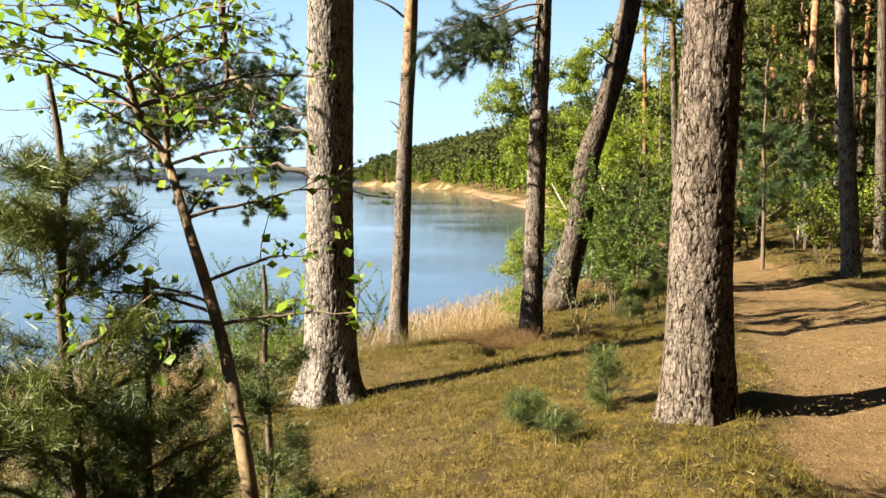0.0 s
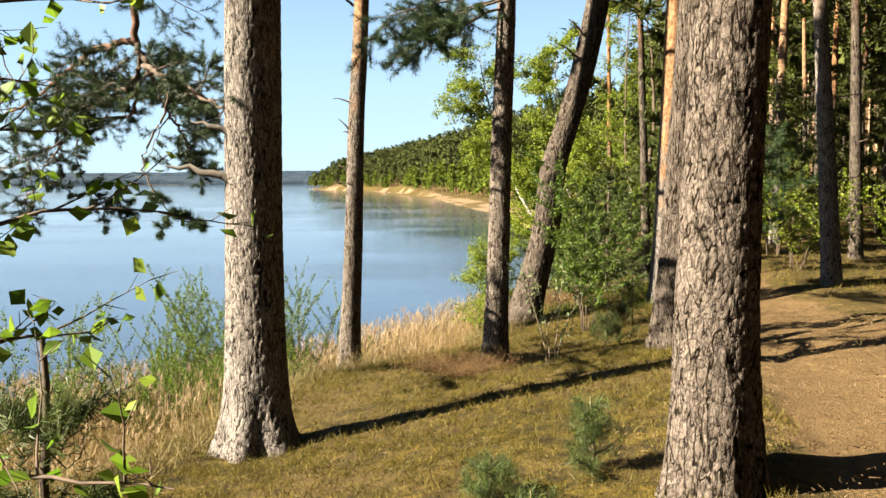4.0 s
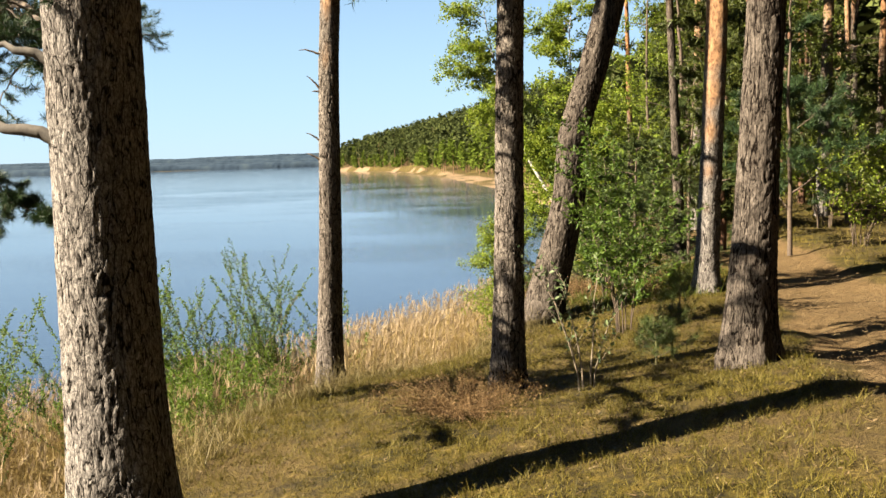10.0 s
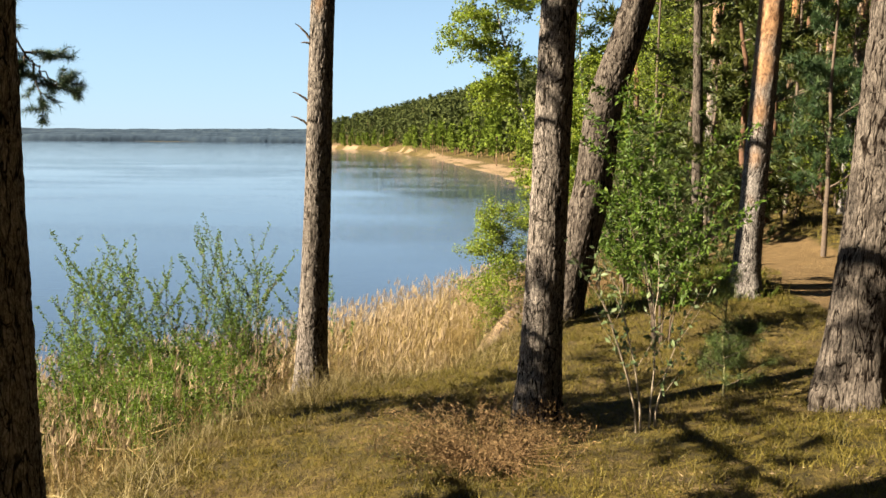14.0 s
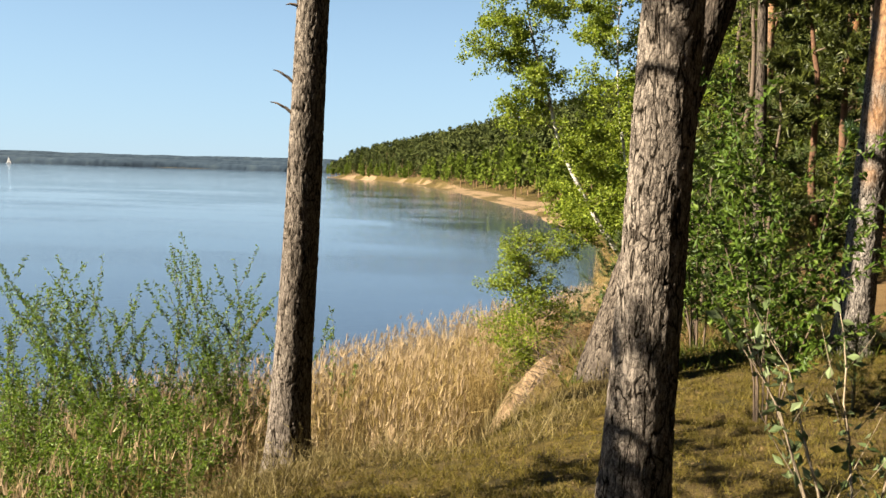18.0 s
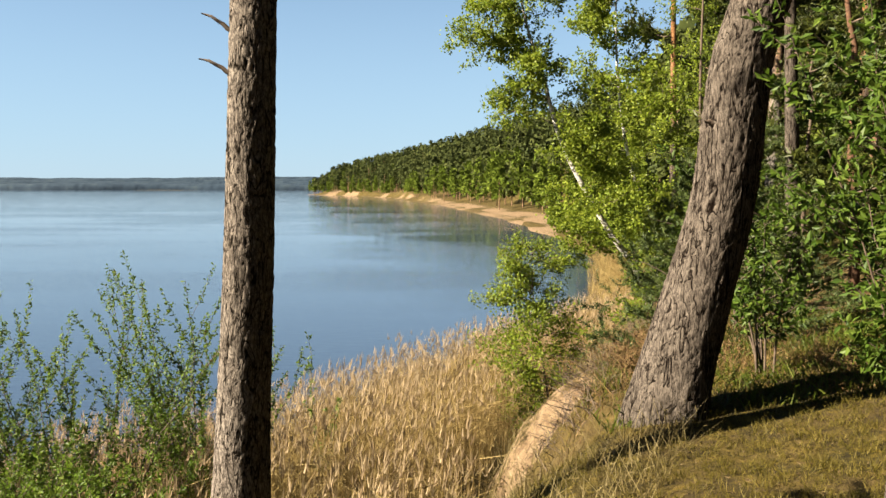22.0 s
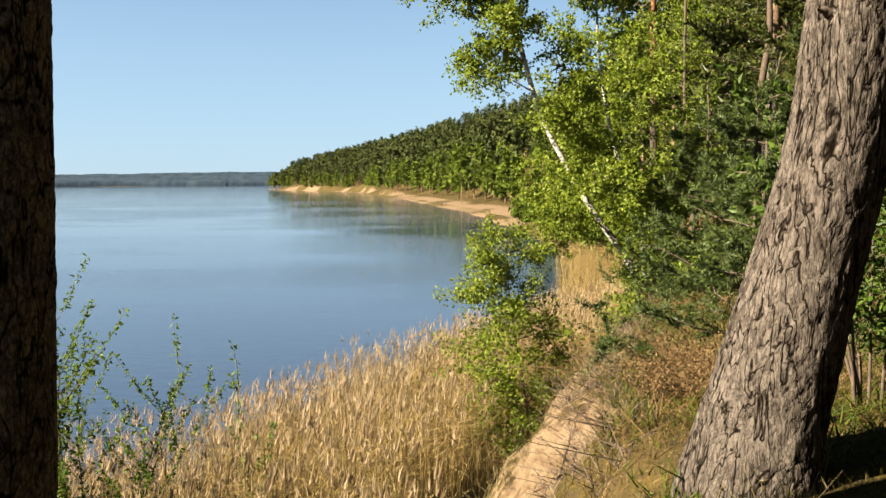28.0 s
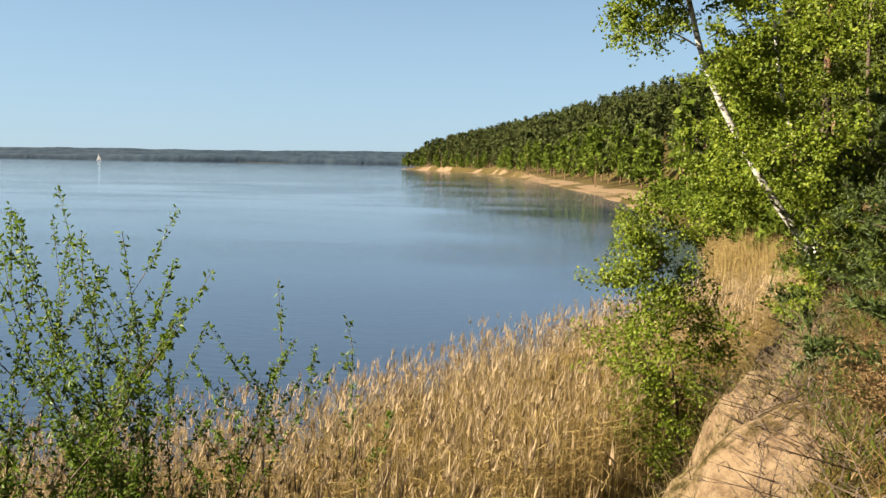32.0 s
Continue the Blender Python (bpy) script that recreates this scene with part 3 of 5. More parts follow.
def build_sand_shore():
    """The bare shore across the bay: a low sloping beach, then crumbling sand bluffs."""
    line = np.array(SHORE_ALL, float)
    line = line[(line[:, 1] > 58) & (line[:, 1] < 690) & (line[:, 0] < 60)]
    cum = np.concatenate([[0], np.cumsum(np.linalg.norm(np.diff(line, axis=0), axis=1))])
    s = np.arange(0, cum[-1], 1.4)
    c = np.column_stack([np.interp(s, cum, line[:, k]) for k in (0, 1)])
    c += 1.1 * np.column_stack([waves(s, 0 * s, 0.12, 3), waves(s, 0 * s, 0.12, 6)])
    d = unit(np.gradient(c, axis=0))
    d = np.column_stack([np.convolve(np.pad(d[:, k], 12, mode="edge"), np.ones(25) / 25, "valid") for k in (0, 1)])
    inn = np.array([-2, 0, 1, 2, 3, 4, 5, 6, 7.5, 9, 11, 13, 15, 18, 22.0])
    yy = c[:, 1][:, None]
    sg, dg = np.meshgrid(s, inn, indexing="ij")
    bluff = smooth01(285, 330, yy) * (1 - smooth01(590, 650, yy)) * np.clip(0.62 + 0.75 * waves(sg, 0 * sg, 0.045, 4) + 0.2 * waves(sg, 0 * sg, 0.3, 9), 0, 1)
    step = dg - 1.2 - 0.9 * waves(sg, 0 * sg, 0.35, 2)
    z = np.clip(0.13 * dg, -0.4, 0.5) + 3.4 * bluff * smooth01(0.5, 4.5, step) + (1 - bluff) * 1.5 * smooth01(3, 17, dg)
    z = z + 0.14 * waves(sg * 1.7, dg * 2, 0.9, 5) * smooth01(1, 4, dg)
    bare = (1 - smooth01(3.0 + 2 * smooth01(105, 125, yy) * (1 - bluff), 5.0 + 3 * smooth01(105, 125, yy) * (1 - bluff), dg)) * (0.35 + 0.65 * smooth01(90, 120, yy))
    bare = bare * (1 - smooth01(280, 330, yy) * (1 - smooth01(-0.15, 0.15, waves(sg, 0 * sg, 0.06, 5))))
    bare = bare * np.clip(0.75 + 0.8 * waves(sg, dg * 2, 0.16, 8) + bluff, 0.15, 1)
    z[:, 0], z[:, -1] = -1.5, z[:, -1] - 3
    p = c[:, None] + inn[None, :, None] * np.stack([d[:, 1], -d[:, 0]], -1)[:, None]
    v = np.concatenate([p, (WATER + z)[..., None]], -1).reshape(-1, 3)
    m = len(inn)
    i, j = np.arange(len(s) - 1)[:, None] * m, np.arange(m - 1)[None]
    q = np.stack([i + j, i + j + 1, i + m + j + 1, i + m + j], -1).reshape(-1, 4)[:, ::-1]
    me = np_mesh("shore", v, [q], bpy.data.materials["woodland_ground"], True, {"trail": np.zeros(len(v)), "bare": bare.ravel()})
    tagged(new("shore", me), "pale sand beach and crumbling sand bluffs across the bay", "beach", kind="structure")


build_sand_shore()


def build_water():
    m, n, l, b = material("lake_water", 0.06, 0.5)
    b.inputs["IOR"].default_value = 1.333
    b.inputs["Base Color"].default_value = (0.015, 0.024, 0.042, 1)
    co = coords(n)
    mp = n.new("ShaderNodeMapping")
    mp.inputs["Scale"].default_value = (0.55, 1.7, 1)
    mp.inputs["Rotation"].default_value = (0, 0, radians(-14))
    l.new(co, mp.inputs["Vector"])
    small, wide = noise_node(n, l, 2.6, 4, 0.55, mp.outputs["Vector"]), noise_node(n, l, 0.06, 3, 0.5, mp.outputs["Vector"])
    sp = n.new("ShaderNodeMapping")
    sp.inputs["Scale"].default_value = (0.0012, 0.016, 1)
    l.new(co, sp.inputs["Vector"])
    streak = noise_node(n, l, 1.0, 4, 0.6, sp.outputs["Vector"])
    wind = mix_node(n, l, 0.5, wide.outputs["Fac"], streak.outputs["Fac"])
    calm = ramp_node(n, l, wind, [(0.42, (0.1, 0.1, 0.1)), (0.58, (1, 1, 1))])
    k = n.new("ShaderNodeMath")
    k.operation = "MULTIPLY"
    l.new(small.outputs["Fac"], k.inputs[0])
    l.new(calm.outputs["Color"], k.inputs[1])
    bump_node(n, l, k.outputs[0], 0.45, 0.04, b)
    v = [(-4000, -1500, WATER), (4000, -1500, WATER), (4000, 4200, WATER), (-4000, 4200, WATER)]
    tagged(new("water", np_mesh("water", v, [np.array([[0, 1, 2, 3]])], m)), "calm blue lake with faint ripples", "lake", kind="structure")


build_water()


# ---- woods far off ----
def far_wood(name, pts, heights, mats, label, r, crown=70, size=1.5, trunks=0, spread=0.17):
    """Many distant trees in one mesh: crowns of loose clumps on thin stems."""
    n = len(pts)
    u = r.random((n, crown))
    t = 0.32 + 0.68 * u**0.8
    rad = spread * heights[:, None] * (1.15 - t) ** 0.6 * np.sqrt(r.random((n, crown))) * (0.8 + 0.4 * r.random((n, 1)))
    a = r.random((n, crown)) * 2 * np.pi
    c = np.stack([pts[:, None, 0] + rad * np.cos(a), pts[:, None, 1] + rad * np.sin(a), pts[:, None, 2] + t * heights[:, None]], -1).reshape(-1, 3)
    s = size * (0.55 + 0.9 * r.random((len(c), 1)))
    tri = c[:, None] + r.normal(size=(len(c), 3, 3)) * s[:, None] * 0.5
    ob = thing(name, (0, 0, 0), label, "wood", kind="stuff")
    part("foliage", np_mesh("foliage", tri.reshape(-1, 3), [np.arange(3 * len(c)).reshape(-1, 3)], mats[0]), ob)
    if trunks:
        k = r.choice(n, min(trunks, n), replace=False)
        p = pts[k]
        w = 0.16
        h = heights[k] * 0.7
        q = np.stack([p + [-w, 0, -1], p + [w, 0, -1], p + np.stack([0 * h + w * 0.6, 0 * h, h], 1), p + np.stack([0 * h - w * 0.6, 0 * h, h], 1),
                      p + [0, -w, -1], p + [0, w, -1], p + np.stack([0 * h, 0 * h + w * 0.6, h], 1), p + np.stack([0 * h, 0 * h - w * 0.6, h], 1)], 1)
        part("stems", np_mesh("stems", q.reshape(-1, 3), [np.arange(8 * len(k)).reshape(-1, 4)], mats[1]), ob)
    return ob


def scatter_shore(count, y0, y1, d0, d1, r, power=1.0):
    """Random places between two distances inland from the shore."""
    line = np.array(SHORE_ALL, float)
    out = []
    seg = np.linalg.norm(np.diff(line, axis=0), axis=1)
    cum = np.concatenate([[0], np.cumsum(seg)])
    keep = (line[:, 1] > y0 - 200) & (line[:, 1] < y1 + 300)
    lo, hi = cum[keep].min(), cum[keep].max()
    while len(out) < count:
        s = lo + (hi - lo) * r.random(4000)
        i = np.clip(np.searchsorted(cum, s) - 1, 0, len(seg) - 1)
        p = line[i] + (line[i + 1] - line[i]) * ((s - cum[i]) / seg[i])[:, None]
        d = unit(line[i + 1] - line[i])
        off = d0 + (d1 - d0) * r.random(4000)[:, None] ** power
        p = p + np.stack([d[:, 1], -d[:, 0]], 1) * off
        dist = along_line(p[:, 0], p[:, 1], SHORE_ALL)
        ok = (p[:, 1] > y0) & (p[:, 1] < y1) & (dist > d0 * 0.9) & (p[:, 0] < 420)
        out.extend(p[ok].tolist())
    p = np.array(out[:count])
    return np.column_stack([p, land(p[:, 0], p[:, 1])[0]])


STEM_FAR = wood_material("far_pine_stems", (0.117, 0.0702, 0.041), (0.246, 0.164, 0.105), 3)
r1 = np.random.default_rng(11)
p = scatter_shore(2600, 60, 760, 9, 170, r1, 1.4)
far_wood("pine_wood", p, (13 + 6 * r1.random(len(p))) * (0.6 + 0.42 * smooth01(180, 420, p[:, 1]) - 0.3 * smooth01(620, 715, p[:, 1])), (FAR_PINE, STEM_FAR), "dark green pine wood on a hill above the lake", r1, 140, 0.9, 1300)
p = scatter_shore(480, 75, 745, 4, 60, r1, 1.5)
far_wood("leafy_wood_edge", p, 6 + 7 * r1.random(len(p)), (FAR_LEAF, STEM_FAR), "fresh green young birches along the wood's edge", r1, 240, 0.6, 150, 0.17)
p = scatter_shore(130, 40, 130, 8, 30, r1, 1.0)
far_wood("bay_pines", p, 13 + 5 * r1.random(len(p)), (FAR_PINE, STEM_FAR), "tall pines above the bay", r1, 560, 0.55, 130, 0.16)


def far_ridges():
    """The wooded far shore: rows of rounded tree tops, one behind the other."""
    vs, fs, base = [], [], 0
    xs = np.arange(-2300, 900, 5.0)
    for k in range(5):
        y = 2440 + 90 * k + 25 * waves(xs, 0 * xs, 0.006, 3 + k)
        top = WATER + 17 + 5.5 * k + 7 * waves(xs, 0 * xs, 0.0045, k) + 2 * waves(xs, 0 * xs, 0.03, k + 7) + 1.2 * r1.random(len(xs))
        rows = np.stack([np.stack([xs, y + a, WATER - 2 + (top - WATER + 2) * b], 1) for a, b in ((0, 0), (2, 0.55), (8, 0.85), (20, 1.0), (60, 1.02))], 1)
        rows[:, 1:, 1] += r1.normal(size=(len(xs), 4)) * 0.8
        rows[:, 1:3, 2] += r1.normal(size=(len(xs), 2)) * 0.4
        n, m = len(xs), 5
        a, b = np.arange(n - 1)[:, None] * m, np.arange(m - 1)[None]
        fs.append((np.stack([a + b, a + m + b, a + m + b + 1, a + b + 1], -1) + base).reshape(-1, 4))
        vs.append(rows.reshape(-1, 3))
        base += n * m
    # the haze of distance is put into this blue-grey base colour
    m, n, l, b = material("hazed_distant_woods", 0.95, 0.05)
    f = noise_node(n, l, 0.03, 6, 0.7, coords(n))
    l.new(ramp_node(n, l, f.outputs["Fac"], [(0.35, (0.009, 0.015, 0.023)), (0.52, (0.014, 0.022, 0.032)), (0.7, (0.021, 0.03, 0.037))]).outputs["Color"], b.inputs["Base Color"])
    tagged(new("backdrop", np_mesh("backdrop", np.concatenate(vs), [np.concatenate(fs)], m, True)), "low wooded hills on the far shore of the lake, blue-grey with painted haze", "far shore", kind="structure")


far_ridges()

# three tall unseen woods beside and behind the walk's start, added to block skylight
n = 170
x = 11 + 30 * r1.random(n) ** 1.3
y = -45 + 48 * r1.random(n)
p = np.column_stack([x, y, land(x, y)[0]])
far_wood("pine_screen_behind", p, 16 + 5 * r1.random(n), (FAR_PINE, STEM_FAR), "unseen tall pine wood beyond the footpath, added to block skylight", r1, 330, 1.75, 170, 0.22)
# added trees at the back, out of view, cutting sky fill on the trunks
n = 150
x = -14 + 34 * r1.random(n)
y = -10 - 38 * r1.random(n) - 0.25 * np.clip(6 - x, 0, 40)
x = x + np.clip(-14 - y, 0, 40) * 0.25
p = np.column_stack([x, y, land(x, y)[0]])
far_wood("pine_screen_at_start", p, 16 + 5 * r1.random(n), (FAR_PINE, STEM_FAR), "unseen tall pine wood behind the walk's start, added to block skylight", r1, 330, 1.75, 150, 0.22)
# dense unseen row, added to keep the right-hand sky off the trunks
n = 110
x = 9.5 + 9 * r1.random(n)
y = -14 + 21 * r1.random(n)
p = np.column_stack([x, y, land(x, y)[0]])
far_wood("pine_screen_edge", p, 17 + 4 * r1.random(n), (FAR_PINE, STEM_FAR), "unseen tall pines along the footpath, added to block skylight", r1, 400, 1.25, 110, 0.2)
n = 170
x = 22 + 40 * r1.random(n)
y = 10 + 80 * r1.random(n)
p = np.column_stack([x, y, land(x, y)[0]])
far_wood("pine_wood_inland", p, 15 + 6 * r1.random(n), (FAR_PINE, STEM_FAR), "tall pine wood further inland", r1, 420, 1.0, 170, 0.22)


# ---- pines near the walk ----
def pine_crown(parent, top_axis, height, r, boughs=16, spread=2.2, low=0.55, tuft=0.2):
    """Boughs and needles of a tall pine's crown."""
    paths, radii, tips, dirs = [], [], [], []
    ax = np.asarray(top_axis, float)
    for k in range(boughs):
        f = low + (1 - low) * (k + r.random()) / boughs
        z = height * f
        x, y = np.interp(z, ax[:, 2], ax[:, 0]), np.interp(z, ax[:, 2], ax[:, 1])
        a = r.random() * 2 * np.pi
        ln = spread * (0.5 + 0.7 * r.random()) * (1.2 - 0.7 * (f - low) / (1 - low))
        q = bough((x, y, z), (math.cos(a), math.sin(a), 0.25 + 0.5 * (f - low)), ln, r, 0.12, 7, ln * 0.4, 0.05)
        paths += q[0]
        radii += q[1]
        tips += q[2]
        dirs += q[3]
    part("branchwork", tube_mesh("branchwork", paths[::3], radii[::3], 4, LIMB), parent)
    part("crown", needle_tufts("crown", np.array(tips), np.array(dirs), NEEDLE, r, 12, tuft, 0.028, 0.35), parent)


def stub(name, a, b, r0, parent, mat=GREYWOOD, label=""):
    """A broken dead branch."""
    a, b = np.array(a), np.array(b)
    s = np.linspace(0, 1, 7)[:, None]
    path = a + (b - a) * s + np.array([0, 0, 1.0]) * 0.12 * np.linalg.norm(b - a) * (s * (1 - s)) * 2
    path[1:-1] += 0.02 * np.random.default_rng(len(name)).normal(size=(5, 3)) * np.linalg.norm(b - a)
    part(name, tube_mesh(name, [path], [r0 * (1 - 0.75 * s[:, 0] ** 1.5)], 7, mat), parent, label)


def big_pine(at, axis, radii, label, seed, mat=BARK, sides=132, crown=True, low=0.5, **kw):
    ob = thing("pine_tree", at, label, "tree", "pines on the bank")
    part("trunk", bark_trunk("trunk", axis, radii, sides, mat, seed, **kw), ob, "plated grey-brown bark")
    if crown:
        pine_crown(ob, axis, axis[-1][2], np.random.default_rng(seed), 22, 2.3, low)
    return ob


# stout pine at the edge of the bank, with low boughs towards the lake
A = (1.29, 5.85, -0.52)
ROOT = -0.18
pine_a = big_pine(A, [(0, 0, ROOT), (0, 0, 0.5), (0.0, 0, 1.7), (0.02, 0, 3.2), (0.08, 0.05, 7), (0.0, 0.1, 12), (0, 0, 16)], [0.3, 0.235, 0.208, 0.2, 0.17, 0.11, 0.03],
                  "stout old pine with plated grey bark and low drooping boughs", 3, sides=150, flare=0.12, skin_from=3.6, cell=0.04, tall=2.6, row=0.015, depth=0.012, wide=0.16, fine_to=4.3, low=0.47)
# slim pine at the water side
B = (1.18, 12.4, -1.45)
pine_b = big_pine(B, [(0, 0, ROOT), (0.02, 0, 0.5), (0.1, 0, 2.2), (0.17, 0, 4), (0.26, 0, 5.6), (0.4, 0, 10), (0.3, 0, 15)], [0.19, 0.16, 0.135, 0.12, 0.11, 0.08, 0.02],
                  "slim pine with short broken twigs and orange upper bark", 5, BARK_MID, sides=96, flare=0.06, skin_from=4.6, cell=0.04, tall=2.4, depth=0.012, row=0.022, fine_to=5.0, low=0.4)
C = (3.27, 9.05, -0.58)
pine_c = big_pine(C, [(0, 0, ROOT), (0.0, 0, 0.4), (0.04, 0, 1.6), (0.08, 0, 3), (0.13, 0, 4.6), (0.2, 0, 9), (0.2, 0, 14)], [0.17, 0.135, 0.118, 0.108, 0.095, 0.06, 0.02],
                  "slender brown-barked pine with one hanging bough", 8, BARK_MID, 96, flare=0.05, skin_from=6, cell=0.04, tall=2.2, depth=0.012, row=0.02, fine_to=4.4, low=0.33)
D = (4.0, 13.75, -0.88)
pine_d = big_pine(D, [(0, 0, ROOT), (0.03, 0, 0.25), (0.2, 0, 0.95), (0.38, 0, 1.7), (0.45, 0, 2.35), (0.52, 0, 2.8), (0.78, 0, 3.6), (1.08, 0, 4.75), (1.5, 0, 7), (2.2, 0, 11), (2.6, 0, 15)],
                  [0.29, 0.275, 0.25, 0.225, 0.215, 0.208, 0.195, 0.19, 0.16, 0.1, 0.03], "leaning brown pine with a bent lower trunk", 12, BARK_BROWN, 120, flare=0.06, skin_from=7, cell=0.036, tall=2.8, depth=0.018, row=0.022, low=0.4)
E = (3.96, 3.38, -0.03)
pine_e = big_pine(E, [(0, 0, ROOT), (0.0, 0, 0.35), (0.0, 0, 1.3), (0.04, 0, 2.4), (0.1, 0, 4.5), (0.2, 0, 10), (0.2, 0, 16)], [0.25, 0.2, 0.174, 0.164, 0.15, 0.1, 0.03],
                  "straight pine with coarse plated bark beside the footpath", 21, BARK_COARSE, sides=140, flare=0.09, skin_from=5.5, cell=0.05, row=0.018, fine_to=3.4, low=0.4)
F = (5.14, 8.6, -0.2)
pine_f = big_pine(F, [(0, 0, ROOT), (0.0, 0, 0.35), (0.05, 0, 1.3), (0.1, 0, 2.4), (0.2, 0, 4.5), (0.4, 0, 10), (0.4, 0, 16)], [0.24, 0.19, 0.155, 0.138, 0.125, 0.09, 0.03],
                  "brown-barked pine between the grass and the footpath", 27, BARK_BROWN, 96, flare=0.06, skin_from=7, cell=0.04, tall=2.6, depth=0.017, row=0.022, low=0.4)
G = (6.35, 13.9, -0.52)
pine_g = big_pine(G, [(0, 0, ROOT), (0.0, 0, 0.4), (0.05, 0, 1.8), (0.12, 0, 3.5), (0.2, 0, 6), (0.4, 0, 10), (0.4, 0, 16)], [0.2, 0.16, 0.145, 0.14, 0.12, 0.08, 0.03],
                  "pine with sunlit orange bark high on its trunk", 31, BARK, 72, flare=0.05, skin_from=1.9, cell=0.04, fine_to=4.5)


def low_boughs(parent, specs, seed, tuft=0.075, count=44, limb=None, name="bough"):
    """Needle-bearing boughs, each a part with its needles beneath it."""
    r = np.random.default_rng(seed)
    for start, way, ln, droop in specs:
        q = bough(start, way, ln, r, droop, 19, 0.42, 0.016, 0.2)
        b = part(name, tube_mesh(name, q[0], q[1], 5, TWIG), parent)
        part("foliage", needle_tufts("foliage", np.array(q[2]), np.array(q[3]), NEEDLE, r, count, tuft, 0.0045, 0.12), b, "dark green pine needles")


# the twisted limb that arches over and hangs down on the lake side of the stout pine
def clothed_limb(parent, name, points, r0, r1, twigs, reach, seed, limb_mat=LIMB, bare=0.15, tuft=0.062, count=30):
    """A crooked limb whose side twigs end in bunches of needles."""
    r = np.random.default_rng(seed)
    line = spline(points, 40)
    line[2:-1] += 0.012 * r.normal(size=(37, 3))
    b = part(name, tube_mesh(name, [line], [np.linspace(r0, r1, 40)], 8, limb_mat), parent)
    paths, radii, tips, dirs = [], [], [], []
    for k in range(twigs):
        i = int((bare + (1 - bare) * (k + r.random()) / twigs) * 38)
        d = unit(unit(line[i + 1] - line[i]) * 0.8 + unit(r.normal(size=3)) * np.array([1.0, 1.0, 0.8]) + [0, 0, 0.1])
        q = bough(line[i], d, reach * (0.5 + 0.8 * r.random()), r, 0.12, 6, reach * 0.5, 0.009, 0.3)
        paths += q[0]
        radii += q[1]
        tips += q[2]
        dirs += q[3]
    part("branchwork", tube_mesh("branchwork", paths, radii, 4, TWIG), b)
    part("foliage", needle_tufts("foliage", np.array(tips), np.array(dirs), NEEDLE, r, count, tuft, 0.0035, 0.07), b, "dark green pine needles")


clothed_limb(pine_a, "limb", [(-0.1, 0.05, 3.9), (-0.45, 0.4, 4.5), (-1.0, 1.2, 4.7), (-1.4, 1.55, 4.25), (-1.4, 1.55, 3.4)], 0.06, 0.035, 3, 0.4, 410)
clothed_limb(pine_a, "limb", [(-1.4, 1.55, 3.4), (-1.64, 1.65, 3.41), (-1.94, 1.85, 3.38), (-2.17, 2.05, 3.28), (-2.44, 2.25, 3.18), (-2.78, 2.55, 3.05), (-3.48, 3.05, 2.84)], 0.034, 0.012, 15, 0.55, 411)
clothed_limb(pine_a, "limb", [(-1.4, 1.55, 3.4), (-1.29, 1.45, 3.21), (-1.09, 1.25, 3.08), (-0.8, 0.95, 2.94), (-0.46, 0.55, 2.76), (-0.18, 0.2, 2.63)], 0.032, 0.012, 14, 0.4, 412, TWIG, 0.3)
clothed_limb(pine_a, "limb", [(-1.37, 1.55, 3.31), (-1.53, 1.85, 3.03), (-1.74, 2.25, 2.8), (-2.18, 2.65, 2.78), (-2.73, 3.05, 2.64), (-3.32, 3.45, 2.42), (-3.88, 3.75, 2.28)], 0.022, 0.008, 22, 0.55, 413, TWIG)
clothed_limb(pine_a, "bough", [(-0.92, 1.05, 2.99), (-1, 1.05, 2.71), (-1.1, 1.05, 2.54), (-1.2, 1.05, 2.32), (-1.13, 1, 2.12), (-0.97, 0.95, 1.9), (-0.73, 0.85, 1.77), (-0.53, 0.8, 1.75)], 0.012, 0.004, 7, 0.2, 414, TWIG, 0.62)
clothed_limb(pine_a, "bough", [(-1.27, 1.45, 3.16), (-1.51, 2.35, 3.09), (-1.58, 3.15, 3.13), (-1.63, 3.95, 3.29), (-1.54, 4.45, 3.42)], 0.02, 0.004, 18, 0.5, 420, TWIG, 0.15)
clothed_limb(pine_a, "bough", [(-1.54, 2.55, 3.09), (-1.59, 3.15, 2.85), (-1.55, 3.65, 2.46), (-1.47, 3.95, 2.25)], 0.012, 0.004, 8, 0.3, 421, TWIG, 0.5)
clothed_limb(pine_a, "bough", [(-1.52, 1.65, 3.28), (-1.97, 2.15, 3.12), (-2.5, 2.65, 2.97), (-3.01, 3.05, 2.81)], 0.016, 0.004, 16, 0.5, 422, TWIG, 0.15)
clothed_limb(pine_a, "bough", [(-1.25, 1.45, 3.11), (-1.2, 1.75, 2.77), (-1.13, 1.95, 2.59), (-1.1, 2.05, 2.45)], 0.014, 0.004, 12, 0.4, 423, TWIG, 0.15)
clothed_limb(pine_a, "bough", [(-2.66, 3.15, 2.73), (-2.79, 3.35, 2.39), (-2.75, 3.45, 2.09), (-2.59, 3.55, 1.94), (-2.5, 3.55, 1.82)], 0.01, 0.004, 8, 0.3, 415, TWIG, 0.5)
clothed_limb(pine_a, "bough", [(-2.73, 3.05, 2.64), (-3.15, 3.35, 2.33), (-3.4, 3.55, 2.03), (-3.78, 3.75, 1.84)], 0.012, 0.004, 11, 0.4, 416, TWIG, 0.15)
clothed_limb(pine_a, "bough", [(-0.05, 0.1, 4.6), (-0.6, 1.0, 4.6), (-1.3, 2.1, 4.4), (-1.9, 3.0, 4.0)], 0.03, 0.01, 14, 0.6, 418)
